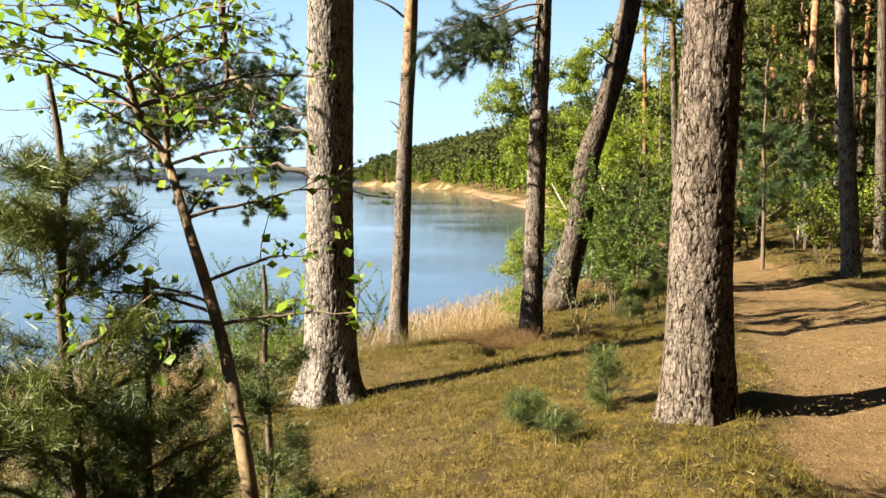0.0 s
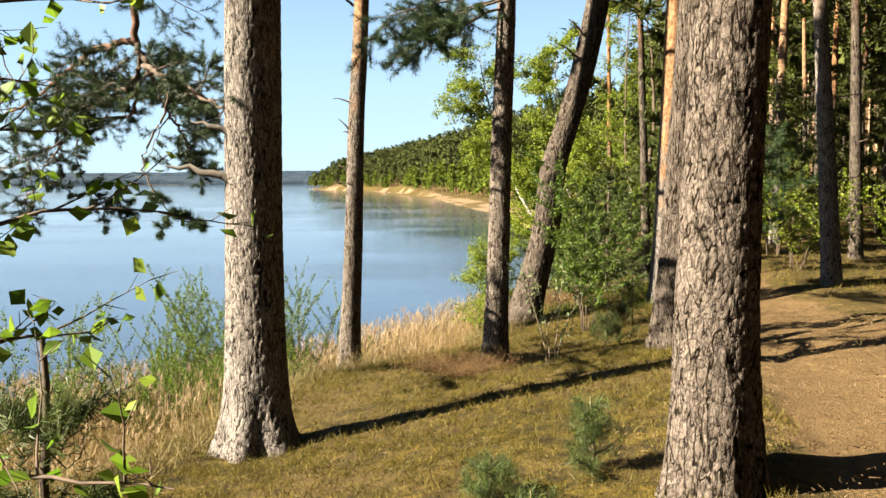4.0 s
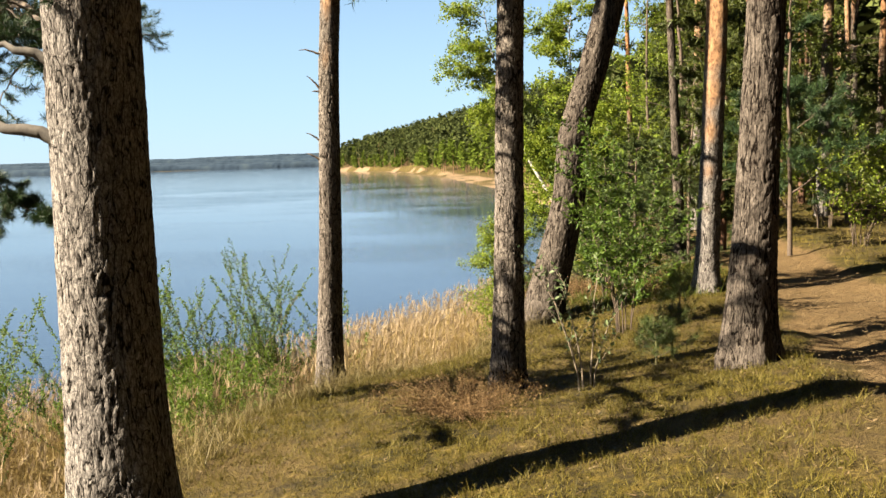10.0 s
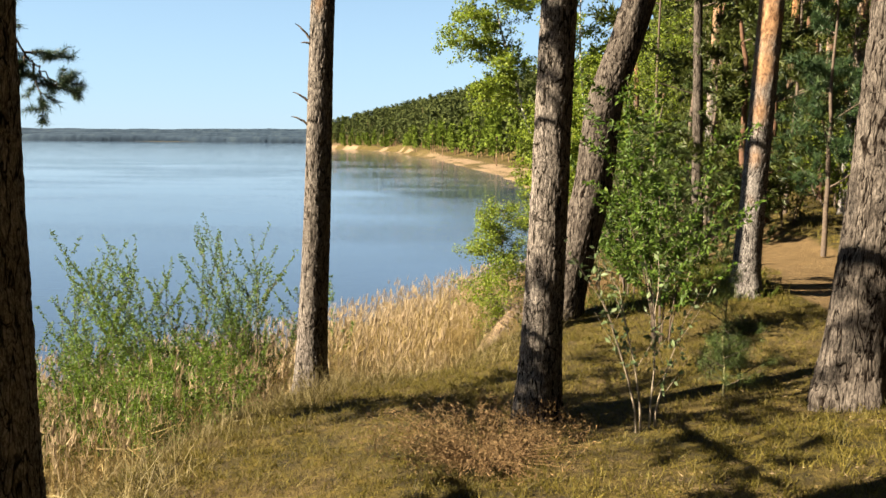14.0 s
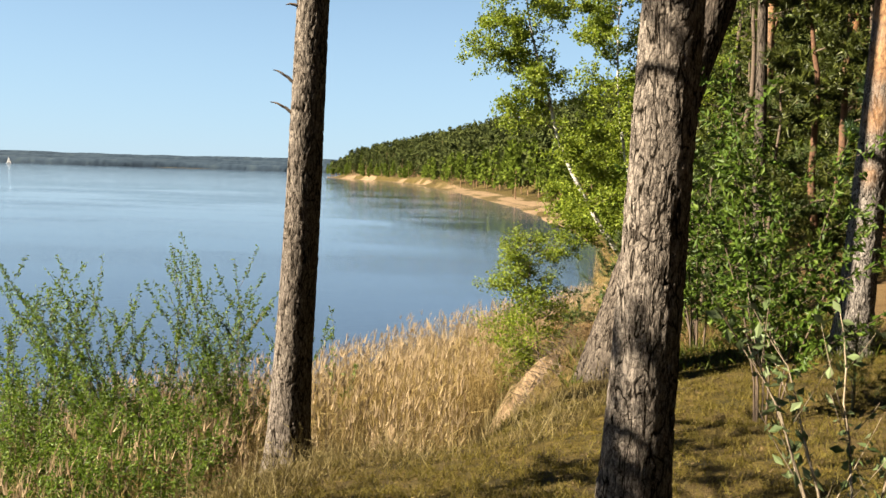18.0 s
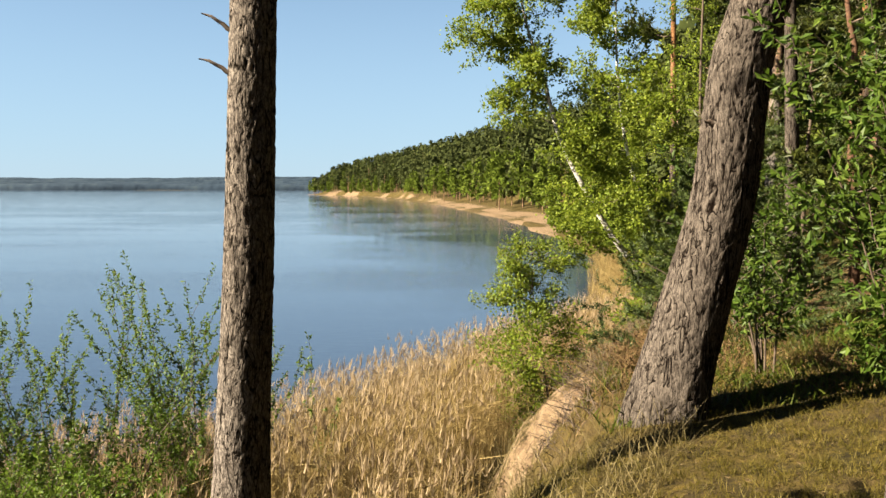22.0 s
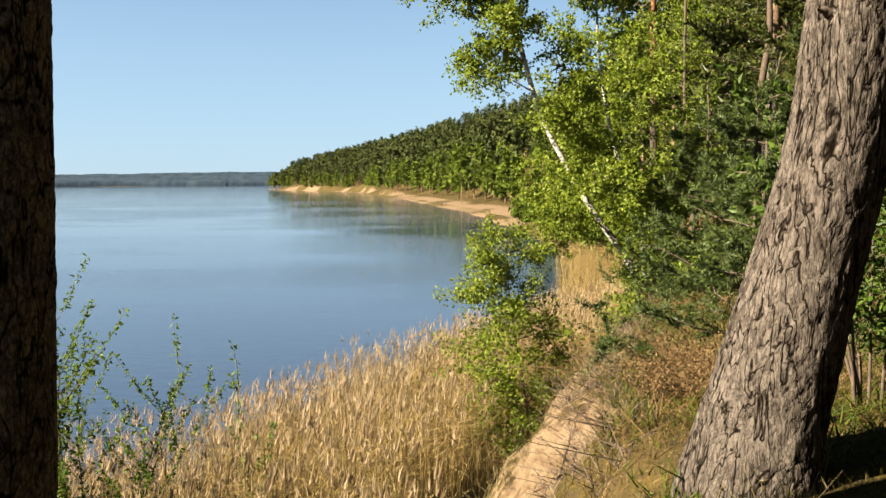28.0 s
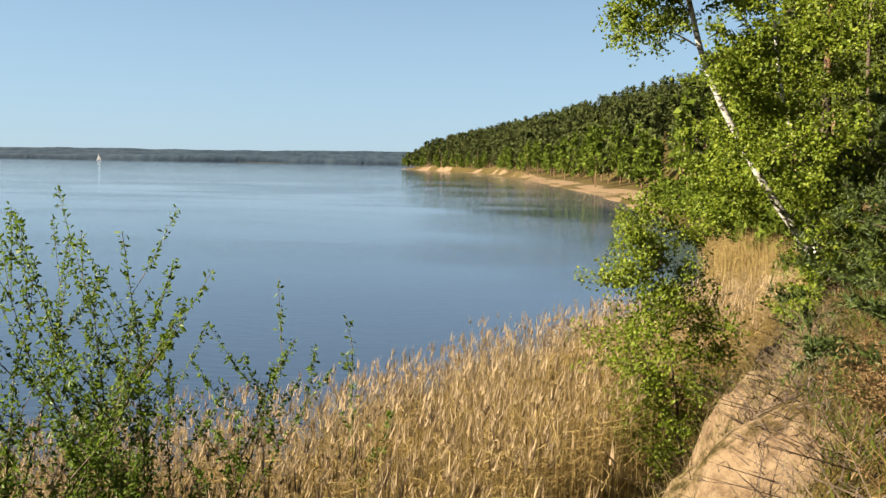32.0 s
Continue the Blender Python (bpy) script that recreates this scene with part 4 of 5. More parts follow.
clothed_limb(pine_a, "bough", [(-1.3, 1.45, 3.2), (-1.6, 1.7, 3.0), (-2.1, 2.1, 2.9), (-2.7, 2.6, 2.75)], 0.016, 0.004, 18, 0.5, 425, TWIG)
clothed_limb(pine_a, "bough", [(-0.1, 0.1, 5.0), (-0.9, 0.5, 5.1), (-1.9, 1.0, 4.8), (-2.8, 1.4, 4.3)], 0.035, 0.01, 14, 0.6, 419)
stub("stub", (-0.12, -0.1, 2.12), (-0.6, -0.11, 2.24), 0.032, pine_a, label="broken dead stub")
stub("stub", (-0.15, -0.1, 2.48), (-0.42, -0.12, 2.56), 0.024, pine_a)
for z, ln, up in ((4.28, 0.26, 0.03), (3.93, 0.16, 0.1), (3.8, 0.1, 0.0), (3.27, 0.17, 0.06), (3.03, 0.18, 0.05)):
    x = np.interp(z, [0.5, 2.2, 4, 5.6], [0.02, 0.1, 0.17, 0.26]) - 0.1
    stub("twig_stub", (x, -0.05, z - up), (x - ln, -0.07, z + up * 0.6), 0.014, pine_b, TWIG)
part("bare_bough", tube_mesh("bare_bough", [spline([(0.15, 0, 5.68), (-0.1, -0.1, 5.86), (-0.45, -0.1, 5.98), (-0.85, -0.1, 5.97)], 16)], [np.linspace(0.022, 0.01, 16)], 6, TWIG), pine_b)
low_boughs(pine_c, [((0.08, -0.1, 4.30), (-1, -0.15, -0.1), 1.55, 0.35), ((0.05, -0.1, 4.15), (-0.9, -0.3, -0.25), 1.3, 0.3), ((0.05, -0.1, 4.05), (-0.6, -0.4, -0.1), 0.9, 0.3), ((0.08, 0, 4.45), (-1, 0.1, -0.15), 1.5, 0.35), ((0, -0.1, 4.15), (-1, 0.2, -0.3), 1.1, 0.25),
                    ((0, -0.1, 4.05), (-1, -0.4, -0.35), 1.25, 0.2)], 43)
stub("twig_stub", (0.88, -0.15, 4.5), (0.5, -0.3, 4.7), 0.02, pine_d, TWIG)
stub("twig_stub", (0.98, -0.15, 4.85), (0.7, -0.25, 5.1), 0.02, pine_d, TWIG)
stub("knot", (0.3, -0.1, 2.22), (0.2, -0.14, 2.25), 0.03, pine_d, TWIG)


# ---- broad-leaved trees and bushes ----
def leaf_spots(paths, per_m, r, lo=0.15):
    """Places along twigs, and a way out from each."""
    at, way = [], []
    for p in paths:
        ln = np.linalg.norm(np.diff(p, axis=0), axis=1).sum()
        k = max(1, int(round(ln * per_m * (0.8 + 0.4 * r.random()))))
        s = (lo + (1 - lo) * r.random(k)) * (len(p) - 1)
        i = np.minimum(s.astype(int), len(p) - 2)
        f = (s - i)[:, None]
        at.append(p[i] + (p[i + 1] - p[i]) * f)
        way.append(unit(unit(p[i + 1] - p[i]) * 0.5 + unit(r.normal(size=(k, 3))) + [0, 0, -0.25]))
    return np.concatenate(at), np.concatenate(way)


def leafy(parent, paths, radii, stem_mat, leaf_mat, per_m, size, r, width=0.55, sides=4, stem_name="branchwork", spray=0.05, lo=0.15, thin=1):
    part(stem_name, tube_mesh(stem_name, paths[::thin], radii[::thin], sides, stem_mat), parent)
    at, way = leaf_spots(paths, per_m, r, lo)
    at = at + r.normal(size=at.shape) * spray
    part("foliage", leaves_mesh("foliage", at, way, size * (0.6 + 0.7 * r.random(len(at))), leaf_mat, width, 0.2, r), parent)


def birch(at, axis, r0, boughs, spread, label, seed, leaf=LEAF_BIRCH, bark=BIRCH, per_m=95, size=0.06, low=0.15, droop=0.35):
    r = np.random.default_rng(seed)
    ob = thing("birch_tree", at, label, "tree", "birches by the water")
    ax = spline(axis, 40)
    s = np.linspace(0, 1, 40)
    part("trunk", tube_mesh("trunk", [ax], [r0 * (1 - 0.85 * s)], 12, bark), ob, "white bark with dark marks")
    paths, radii = [], []
    for k in range(boughs):
        f = low + (1 - low) * (k + r.random()) / boughs
        p = ax[int(f * 39)]
        a = r.random() * 2 * np.pi
        ln = spread * (0.45 + 0.75 * r.random()) * (1.1 - 0.75 * abs(f - 0.45))
        q = bough(p, (math.cos(a), math.sin(a), 0.55), ln, r, droop, 10, ln * 0.5, 0.016)
        paths += q[0]
        radii += q[1]
    leafy(ob, paths, radii, TWIG, leaf, per_m, size, r, 0.75, 3, thin=3)
    return ob


birch((6.1, 23.5, -1.75), [(0.35, 0, -1.3), (0.08, 0, -0.3), (-0.05, 0, 0.9), (-0.75, 0, 1.95), (-1.55, 0, 3.4), (-1.95, 0, 4.7), (-2.3, 0, 5.8), (-2.5, 0, 6.9)], 0.085, 62, 1.55, "birch with a white trunk leaning out over the water", 51, per_m=105, size=0.056, low=0.1)
birch((7.3, 27.2, -1.3), [(0, 0, -0.3), (-0.15, 0, 1.2), (-0.7, 0, 2.7), (-1.0, 0, 4.4), (-1.1, 0, 6.2), (-1.0, 0, 7.2)], 0.065, 46, 1.4, "slim white-stemmed birch behind the leaning one", 53, per_m=66, size=0.07)
birch((4.35, 22.9, ground_z(4.35, 22.9)), [(0, 0, -0.2), (-0.12, 0, 0.9), (-0.3, 0, 2.0), (-0.42, 0, 2.9), (-0.45, 0, 3.75)], 0.024, 64, 1.0, "young birch with fresh leaves at the foot of the sand bank", 55, per_m=48, size=0.05, low=0.12, bark=TWIG)
birch((9.6, 31, -1.2), [(0, 0, -0.3), (-0.1, 0, 2), (-0.3, 0, 4), (-0.3, 0, 7), (-0.2, 0, 9)], 0.08, 34, 1.8, "fresh green birch on the bank", 57, bark=TWIG, per_m=42, size=0.065)
birch((12.5, 37, -1.2), [(0, 0, -0.3), (0.1, 0, 2), (0.2, 0, 5), (0.1, 0, 8), (0, 0, 10)], 0.09, 36, 2.0, "green birch among the pines on the bank", 58, LEAF_UNDER, TWIG, per_m=40, size=0.07)
birch((10.8, 24, -0.5), [(0, 0, -0.3), (0.1, 0, 2), (0.15, 0, 4), (0.1, 0, 6), (0, 0, 7.5)], 0.06, 32, 1.6, "green birch among the pines on the bank", 59, LEAF_UNDER, TWIG, per_m=42, size=0.06)


def bush(name, at, label, seed, stems, height, spread, leaf, stem_mat, per_m, size, width=0.35, twigs=6, twig_len=0.35, thick=0.012, lean=(0, 0), category="bush", up=1.0, thin=1):
    """Many stems from one stool, each with twigs."""
    r = np.random.default_rng(seed)
    ob = thing(name, at, label, category)
    paths, radii = [], []
    for k in range(stems):
        a = r.random() * 2 * np.pi
        out = spread * math.sqrt(r.random())
        h = height * (0.55 + 0.5 * r.random())
        s = np.linspace(0, 1, 10)[:, None]
        foot = np.array([math.cos(a), math.sin(a), 0]) * 0.12 * spread
        path = foot + np.array([0, 0, 1.0]) * h * s + np.array([math.cos(a) + lean[0], math.sin(a) + lean[1], 0]) * out * s**1.4
        path = path + np.cumsum(r.normal(size=(10, 3)) * 0.012 * h, 0) * s
        path[0, 2] -= 0.15
        paths.append(path)
        radii.append(thick * (1 - 0.8 * s[:, 0]))
        for j in range(twigs):
            f = 0.25 + 0.72 * (j + r.random()) / twigs
            i = min(8, int(f * 9))
            b = r.random() * 2 * np.pi
            d = unit(np.array([math.cos(b) * 0.8, math.sin(b) * 0.8, up]))
            ln = twig_len * (0.5 + 0.8 * r.random())
            t = np.linspace(0, 1, 5)[:, None]
            paths.append(path[i] + d * t * ln + np.array([0, 0, 0.2]) * ln * t**2)
            radii.append(thick * 0.3 * (1 - 0.6 * t[:, 0]))
    leafy(ob, paths, radii, stem_mat, leaf, per_m, size, r, width, spray=0.012, lo=0.3, thin=thin)
    return ob


def on(x, y, dz=0.0):
    return (x, y, ground_z(x, y) + dz)


willow = dict(leaf=LEAF_WILLOW, stem_mat=TWIG, per_m=88, size=0.043, width=0.46, twigs=12, twig_len=0.55, thick=0.011, up=0.95)
bush("willow_bush", on(-2.7, 15.4), "spreading willow bush with narrow fresh leaves among dry reeds", 60, 20, 3.0, 1.7, **willow)
bush("willow_bush", on(-1.45, 16.2), "tall willow bush with narrow fresh leaves among dry reeds", 61, 24, 3.4, 1.6, **willow)
bush("willow_bush", on(-0.4, 16.9), "upright willow shoots with narrow fresh leaves among dry reeds", 62, 14, 3.6, 1.0, **willow)
bush("willow_bush", on(-2.2, 14.0), "low spreading willow bush below the pines", 71, 20, 2.1, 1.6, **willow)
bush("willow_bush", on(-0.9, 14.5), "low spreading willow bush below the pines", 72, 20, 2.3, 1.3, **willow)
bush("willow_bush", on(-3.6, 12.2), "thin willow shoots at the lake's edge", 63, 12, 3.4, 1.1, **willow)
bush("willow_bush", on(-0.3, 12.9, -0.1), "low willow shoots on the slope below the pines", 64, 20, 1.7, 1.0, **willow)
root = thing("driftwood_branch", on(0.1, 12.75), "dark bare branch lying on the slope below the pines", "branch")
part("stem", tube_mesh("stem", [spline([(-0.35, -0.1, -0.25), (-0.15, 0, 0.25), (0.2, 0.02, 0.42), (0.6, 0.0, 0.52), (0.95, -0.1, 0.62)], 20)], [np.linspace(0.035, 0.02, 20)], 8, TWIG), root)
part("fork", tube_mesh("fork", [spline([(-0.2, 0, 0.15), (-0.05, 0.05, 0.45), (0.3, 0.1, 0.68)], 12)], [np.linspace(0.022, 0.008, 12)], 6, TWIG), root)
bush("willow_shoot", on(0.6, 19.4), "single leafy willow shoot standing in the reeds", 65, 3, 2.4, 0.15, LEAF_WILLOW, GREEN_STEM, 40, 0.065, 0.4, 5, 0.25)
bush("rowan_bush", on(4.75, 11.7), "bushy young rowan with bright green leaves", 66, 9, 2.6, 0.6, LEAF_ROWAN, TWIG, 84, 0.06, 0.42, 9, 0.5, 0.008, up=0.35)
bush("rowan_bush", on(5.1, 14.7), "young rowan with bright green leaves behind the leaning pine", 67, 7, 1.9, 0.6, LEAF_ROWAN, TWIG, 70, 0.065, 0.42, 9, 0.5, up=0.35)
bush("whitebeam_sapling", on(3.86, 8.4), "small bent sapling with pale unfolding leaves", 68, 5, 1.15, 0.6, LEAF_PALE, SAPLING_STEM, 22, 0.05, 0.5, 4, 0.3, 0.008, (0.3, 0))
bush("heath_clump", on(2.85, 8.1), "low red-brown clump of dry heath", 69, 300, 0.2, 0.65, HEATH, HEATH, 30, 0.022, 0.3, 3, 0.1, 0.0018, thin=2)
for k, (x, y) in enumerate(((4.3, 15.9), (4.8, 17.4), (4.9, 16.5))):
    bush("heath_clump", on(x, y), "low red-brown clump of dry heath on the bank's edge", 170 + k, 110, 0.3, 0.55, HEATH, HEATH, 26, 0.032, 0.3, 4, 0.14, 0.003, thin=3)


def young_pine(at, height, r, label, width=0.5, mat=NEEDLE_YOUNG, whorls=7, tuft=0.09, count=26, group="young pines", side=5, needle=None, base=0.14, rise=0.55, each=(3, 6)):
    """A young pine: a leader with whorls of needle-clad boughs."""
    ob = thing("young_pine", at, label, "tree", group)
    s = np.linspace(0, 1, 14)[:, None]
    stem = np.array([0, 0, 1.0]) * height * s + np.cumsum(r.normal(size=(14, 3)) * 0.008 * height, 0) * s
    stem[0, 2] -= 0.1
    part("trunk", tube_mesh("trunk", [stem], [0.014 * height**0.8 * (1 - 0.8 * s[:, 0]) + 0.003], 8, TWIG if height > 1 else GREEN_STEM), ob)
    paths, radii, tips, dirs = [], [], [], []
    shoot = stem[8:] if height < 2.6 else stem[12:]
    tips += list(shoot) + list((shoot[1:] + shoot[:-1]) / 2)
    dirs += [np.array([0, 0, 1.0])] * (2 * len(shoot) - 1)
    for w in range(whorls):
        f = base + (0.94 - base) * (w + 0.3 * r.random()) / whorls
        p = stem[int(f * 13)]
        for k in range(r.integers(*each)):
            a = r.random() * 2 * np.pi
            ln = width * height * 0.5 * (1.08 - f) * (0.7 + 0.6 * r.random()) + 0.08
            q = bough(p, (math.cos(a), math.sin(a), rise), ln, r, -0.05, side, ln * 0.35, 0.008 * height**0.5)
            paths += q[0]
            radii += q[1]
            tips += q[2]
            dirs += q[3]
    step = 2 if height < 2.5 and group == "young pines" else 5
    part("branchwork", tube_mesh("branchwork", paths[::step], radii[::step], 4, TWIG), ob)
    part("foliage", needle_tufts("foliage", np.array(tips), np.array(dirs), mat, r, count, tuft, needle or 0.0032 + 0.0012 * height, 0.14), ob)
    return ob


r2 = np.random.default_rng(77)
near = dict(side=4, needle=0.0025, each=(4, 7))
young_pine(on(1.58, 0.6), 1.93 - ground_z(1.58, 0.6), r2, "young pine with long fresh needles beside the walk", 0.55, whorls=13, tuft=0.06, count=20, **near)
young_pine(on(1.73, 0.74), 1.26 - ground_z(1.73, 0.74), r2, "small dark young pine beside the walk", 0.45, whorls=8, tuft=0.045, count=20, mat=NEEDLE_MID, **near)
young_pine(on(1.9, 1.3), 1.24 - ground_z(1.9, 1.3), r2, "small slender young pine beside the walk", 0.36, whorls=7, tuft=0.045, count=20, mat=NEEDLE_MID, **near)
young_pine(on(1.25, 0.55), 1.3, r2, "loose young pine beside the walk", 0.75, whorls=6, tuft=0.055, count=20, mat=NEEDLE, **near)
young_pine(on(1.2, 1.5), 1.1, r2, "loose dark young pine beside the walk", 0.8, whorls=6, tuft=0.055, count=18, mat=NEEDLE, **near)
small = dict(side=2, needle=0.0022, mat=NEEDLE_MID)
young_pine(on(3.47, 3.73), 0.42, r2, "thin knee-high pine seedling in the grass", 0.5, whorls=5, tuft=0.055, count=14, **small)
young_pine(on(2.94, 3.55), 0.24, r2, "bushy ankle-high pine seedling in the grass", 1.1, whorls=4, tuft=0.055, count=16, **small)
young_pine(on(3.1, 3.1), 0.2, r2, "tiny pine seedling in the moss", 1.1, whorls=3, tuft=0.05, count=12, **small)
young_pine(on(4.77, 9.53), 0.55, r2, "bushy knee-high young pine in the shade", 1.0, whorls=6, tuft=0.06, count=16, **small)
young_pine(on(4.55, 9.2), 0.4, r2, "bushy ankle-high young pine in the shade", 1.1, whorls=5, tuft=0.06, count=16, **small)
young_pine(on(5.45, 11.9), 0.7, r2, "slender young pine under the tall trees", 0.8, whorls=6, tuft=0.06, count=14, **small)
dense = dict(side=5, needle=0.011, base=0.04, rise=0.22, each=(5, 8))
young_pine(on(5.55, 17.5), 2.5, r2, "dense low young pine above the sand bank", 1.1, NEEDLE_MID, 9, 0.065, 17, **dense)
young_pine(on(6.5, 19.6), 3.2, r2, "dense dark young pine above the sand bank", 0.95, NEEDLE_MID, 10, 0.07, 17, **dense)
young_pine(on(7.0, 22.9), 3.3, r2, "dense dark young pine above the sand bank", 0.95, NEEDLE_MID, 10, 0.07, 17, **dense)
young_pine(on(8.0, 21.0), 4.2, r2, "dense dark young pine above the sand bank", 0.8, NEEDLE_MID, 10, 0.075, 17, **dense)
young_pine(on(8.9, 17.5), 4.5, r2, "shaded young pine beside the footpath", 0.7, NEEDLE, 9, 0.14, 18)


# crooked leafy sapling in the foreground at the start
def crooked_sapling():
    r = np.random.default_rng(81)
    ob = thing("birch_sapling", (1.95, 0.83, 0.03), "crooked young birch with a pale stem and bright spring leaves", "tree")
    main = spline([(0.2, -0.5, -0.2), (0.17, -0.43, 0.6), (0.11, -0.34, 0.9), (0.02, -0.18, 1.09), (-0.05, -0.1, 1.25), (-0.11, -0.06, 1.4), (-0.24, 0.12, 1.61), (-0.32, 0.14, 1.73), (-0.36, 0.14, 1.86), (-0.39, 0.14, 2.1), (-0.44, 0.14, 2.53), (-0.48, 0.14, 2.93)], 60)
    fork = spline([(-0.24, 0.12, 1.61), (-0.25, 0.14, 1.78), (-0.29, 0.15, 1.95), (-0.33, 0.15, 2.08), (-0.4, 0.2, 2.58)], 24)
    part("trunk", tube_mesh("trunk", [main, fork], [np.linspace(0.023, 0.006, 60), np.linspace(0.011, 0.004, 24)], 10, PALE_STEM), ob)
    paths, radii = [], []
    for k in range(46):
        line = main if k % 3 else fork
        p = line[int((0.3 + 0.68 * r.random()) * (len(line) - 1))]
        a = r.random() * 2 * np.pi
        q = bough(p, (math.cos(a) * 1.1, math.sin(a) * 0.8, 0.35), 0.3 + 0.35 * r.random(), r, 0.2, 5, 0.22, 0.006)
        paths += q[0]
        radii += q[1]
    leafy(ob, paths, radii, TWIG, LEAF_SUN, 16, 0.036, r, 0.8, spray=0.01)


crooked_sapling()


# ---- the wood beyond the footpath ----
def wood_pine(x, y, h, r0, r, low=0.5, lean=0.0, mat=BARK_BROWN, skin=3.0):
    ob = thing("pine_tree", on(x, y), "tall pine with a bare reddish trunk in the wood", "tree", "pines in the wood")
    axis = [(0, 0, -0.3), (lean * 0.2, 0, h * 0.2), (lean * 0.5, 0, h * 0.5), (lean, 0, h)]
    ax = spline(axis, 26)
    s = np.linspace(0, 1, 26)
    rad = r0 * (1 - 0.8 * s) * (1 + 0.25 * np.exp(-s * 40))
    v, f = tubes([ax], [rad], 16)
    zz = v[:, 2] + 0.8 * np.sin(np.arange(len(v)) * 1.3)
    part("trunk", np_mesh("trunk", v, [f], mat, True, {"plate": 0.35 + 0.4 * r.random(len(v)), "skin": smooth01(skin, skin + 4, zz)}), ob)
    paths, radii, tips, dirs = [], [], [], []
    far = math.hypot(x - 3, y - 6) > 22
    n = 13 if far else 20
    for k in range(n):
        f = low + (1 - low) * (k + r.random()) / n
        p = ax[min(25, int(f * 25))]
        a = r.random() * 2 * np.pi
        ln = (1.0 + 1.5 * r.random()) * (1.25 - 0.8 * (f - low) / (1 - low))
        q = bough(p, (math.cos(a), math.sin(a), 0.25), ln, r, 0.12, 6, ln * 0.45, 0.03)
        paths += q[0][:13]
        radii += q[1][:13]
        tips += q[2]
        dirs += q[3]
    for k in range(5):
        a = r.random() * 2 * np.pi
        p = ax[int((0.12 + 0.3 * r.random()) * 25)]
        paths.append(np.linspace(p, p + np.array([math.cos(a), math.sin(a), 0.15]) * (0.5 + r.random()), 4))
        radii.append(np.linspace(0.014, 0.005, 4))
    part("branchwork", tube_mesh("branchwork", paths[::4] + paths[-5:], radii[::4] + radii[-5:], 3, TWIG), ob)
    part("crown", needle_tufts("crown", np.array(tips), np.array(dirs), NEEDLE_SUN, r, 5 if far else 6, 0.34, 0.075 if far else 0.06, 0.4), ob)


r3 = np.random.default_rng(91)
spots = [(10.0, 27.6, 17, 0.2), (7.7, 20.5, 16, 0.13), (12.4, 19.5, 17, 0.17), (9.9, 15.2, 18, 0.19), (13.6, 17.0, 18, 0.16), (15.5, 21, 18, 0.22), (11.8, 23.0, 18, 0.18), (9.2, 33, 16, 0.17), (12.8, 29, 17, 0.2)]
tries = 0
while len(spots) < 150 and tries < 9000:
    tries += 1
    x, y = 8.4 + 34 * r3.random(), 3 + 66 * r3.random()
    if x < max(0.30 * y + 4.8, 8.4) or x > 0.95 * y + 9:
        continue
    if abs(float(along_line(np.array([x]), np.array([y]), TRAIL_S)[0])) < 1.6 or min(math.hypot(x - s[0], y - s[1]) for s in spots) < 1.2:
        continue
    spots.append((x, y, 15 + 4 * r3.random(), 0.09 + 0.1 * r3.random() ** 1.5))
for k, (x, y, h, rr) in enumerate(spots):
    wood_pine(x, y, h, rr, r3, 0.56 if k % 5 else 0.4, 0.6 * r3.normal(), BARK_BROWN if k % 3 else BARK, 2 + 4 * r3.random())

for k in range(46):
    while True:
        x, y = 7.4 + 24 * r3.random(), 10 + 40 * r3.random()
        t = abs(float(along_line(np.array([x]), np.array([y]), TRAIL_S)[0]))
        if t > 1.7 and 0.24 * y + 4.2 < x < 0.9 * y + 5:
            break
    kind = k % 3
    if kind == 0:
        young_pine(on(x, y), 1.6 + 2.8 * r3.random(), r3, "young pine in the shade of the wood", 0.75, NEEDLE_YOUNG, 7, 0.16, 8, "underwood", side=4, needle=0.02)
    else:
        tagged(bush("underwood_bush", on(x, y), "loose leafy bush under the pines", 200 + k, 9, 1.2 + 1.4 * r3.random(), 1.1, LEAF_UNDER if kind == 1 else LEAF_BIRCH, TWIG, 30, 0.07, 0.7, 7, 0.55, up=0.4, thin=3), group="underwood")

for k, (x, y, h) in enumerate(((10.2, 17.6, 1.9), (11.4, 18.6, 2.2), (12.4, 17.2, 1.7), (10.8, 20.5, 2.3), (9.9, 21.5, 1.8), (12.0, 15.6, 1.5))):
    tagged(bush("underwood_bush", on(x, y), "sunlit leafy bush at the edge of the pine wood", 260 + k, 9, h, 1.0, LEAF_BIRCH, TWIG, 34, 0.055, 0.7, 8, 0.5, up=0.4, thin=3), group="underwood")


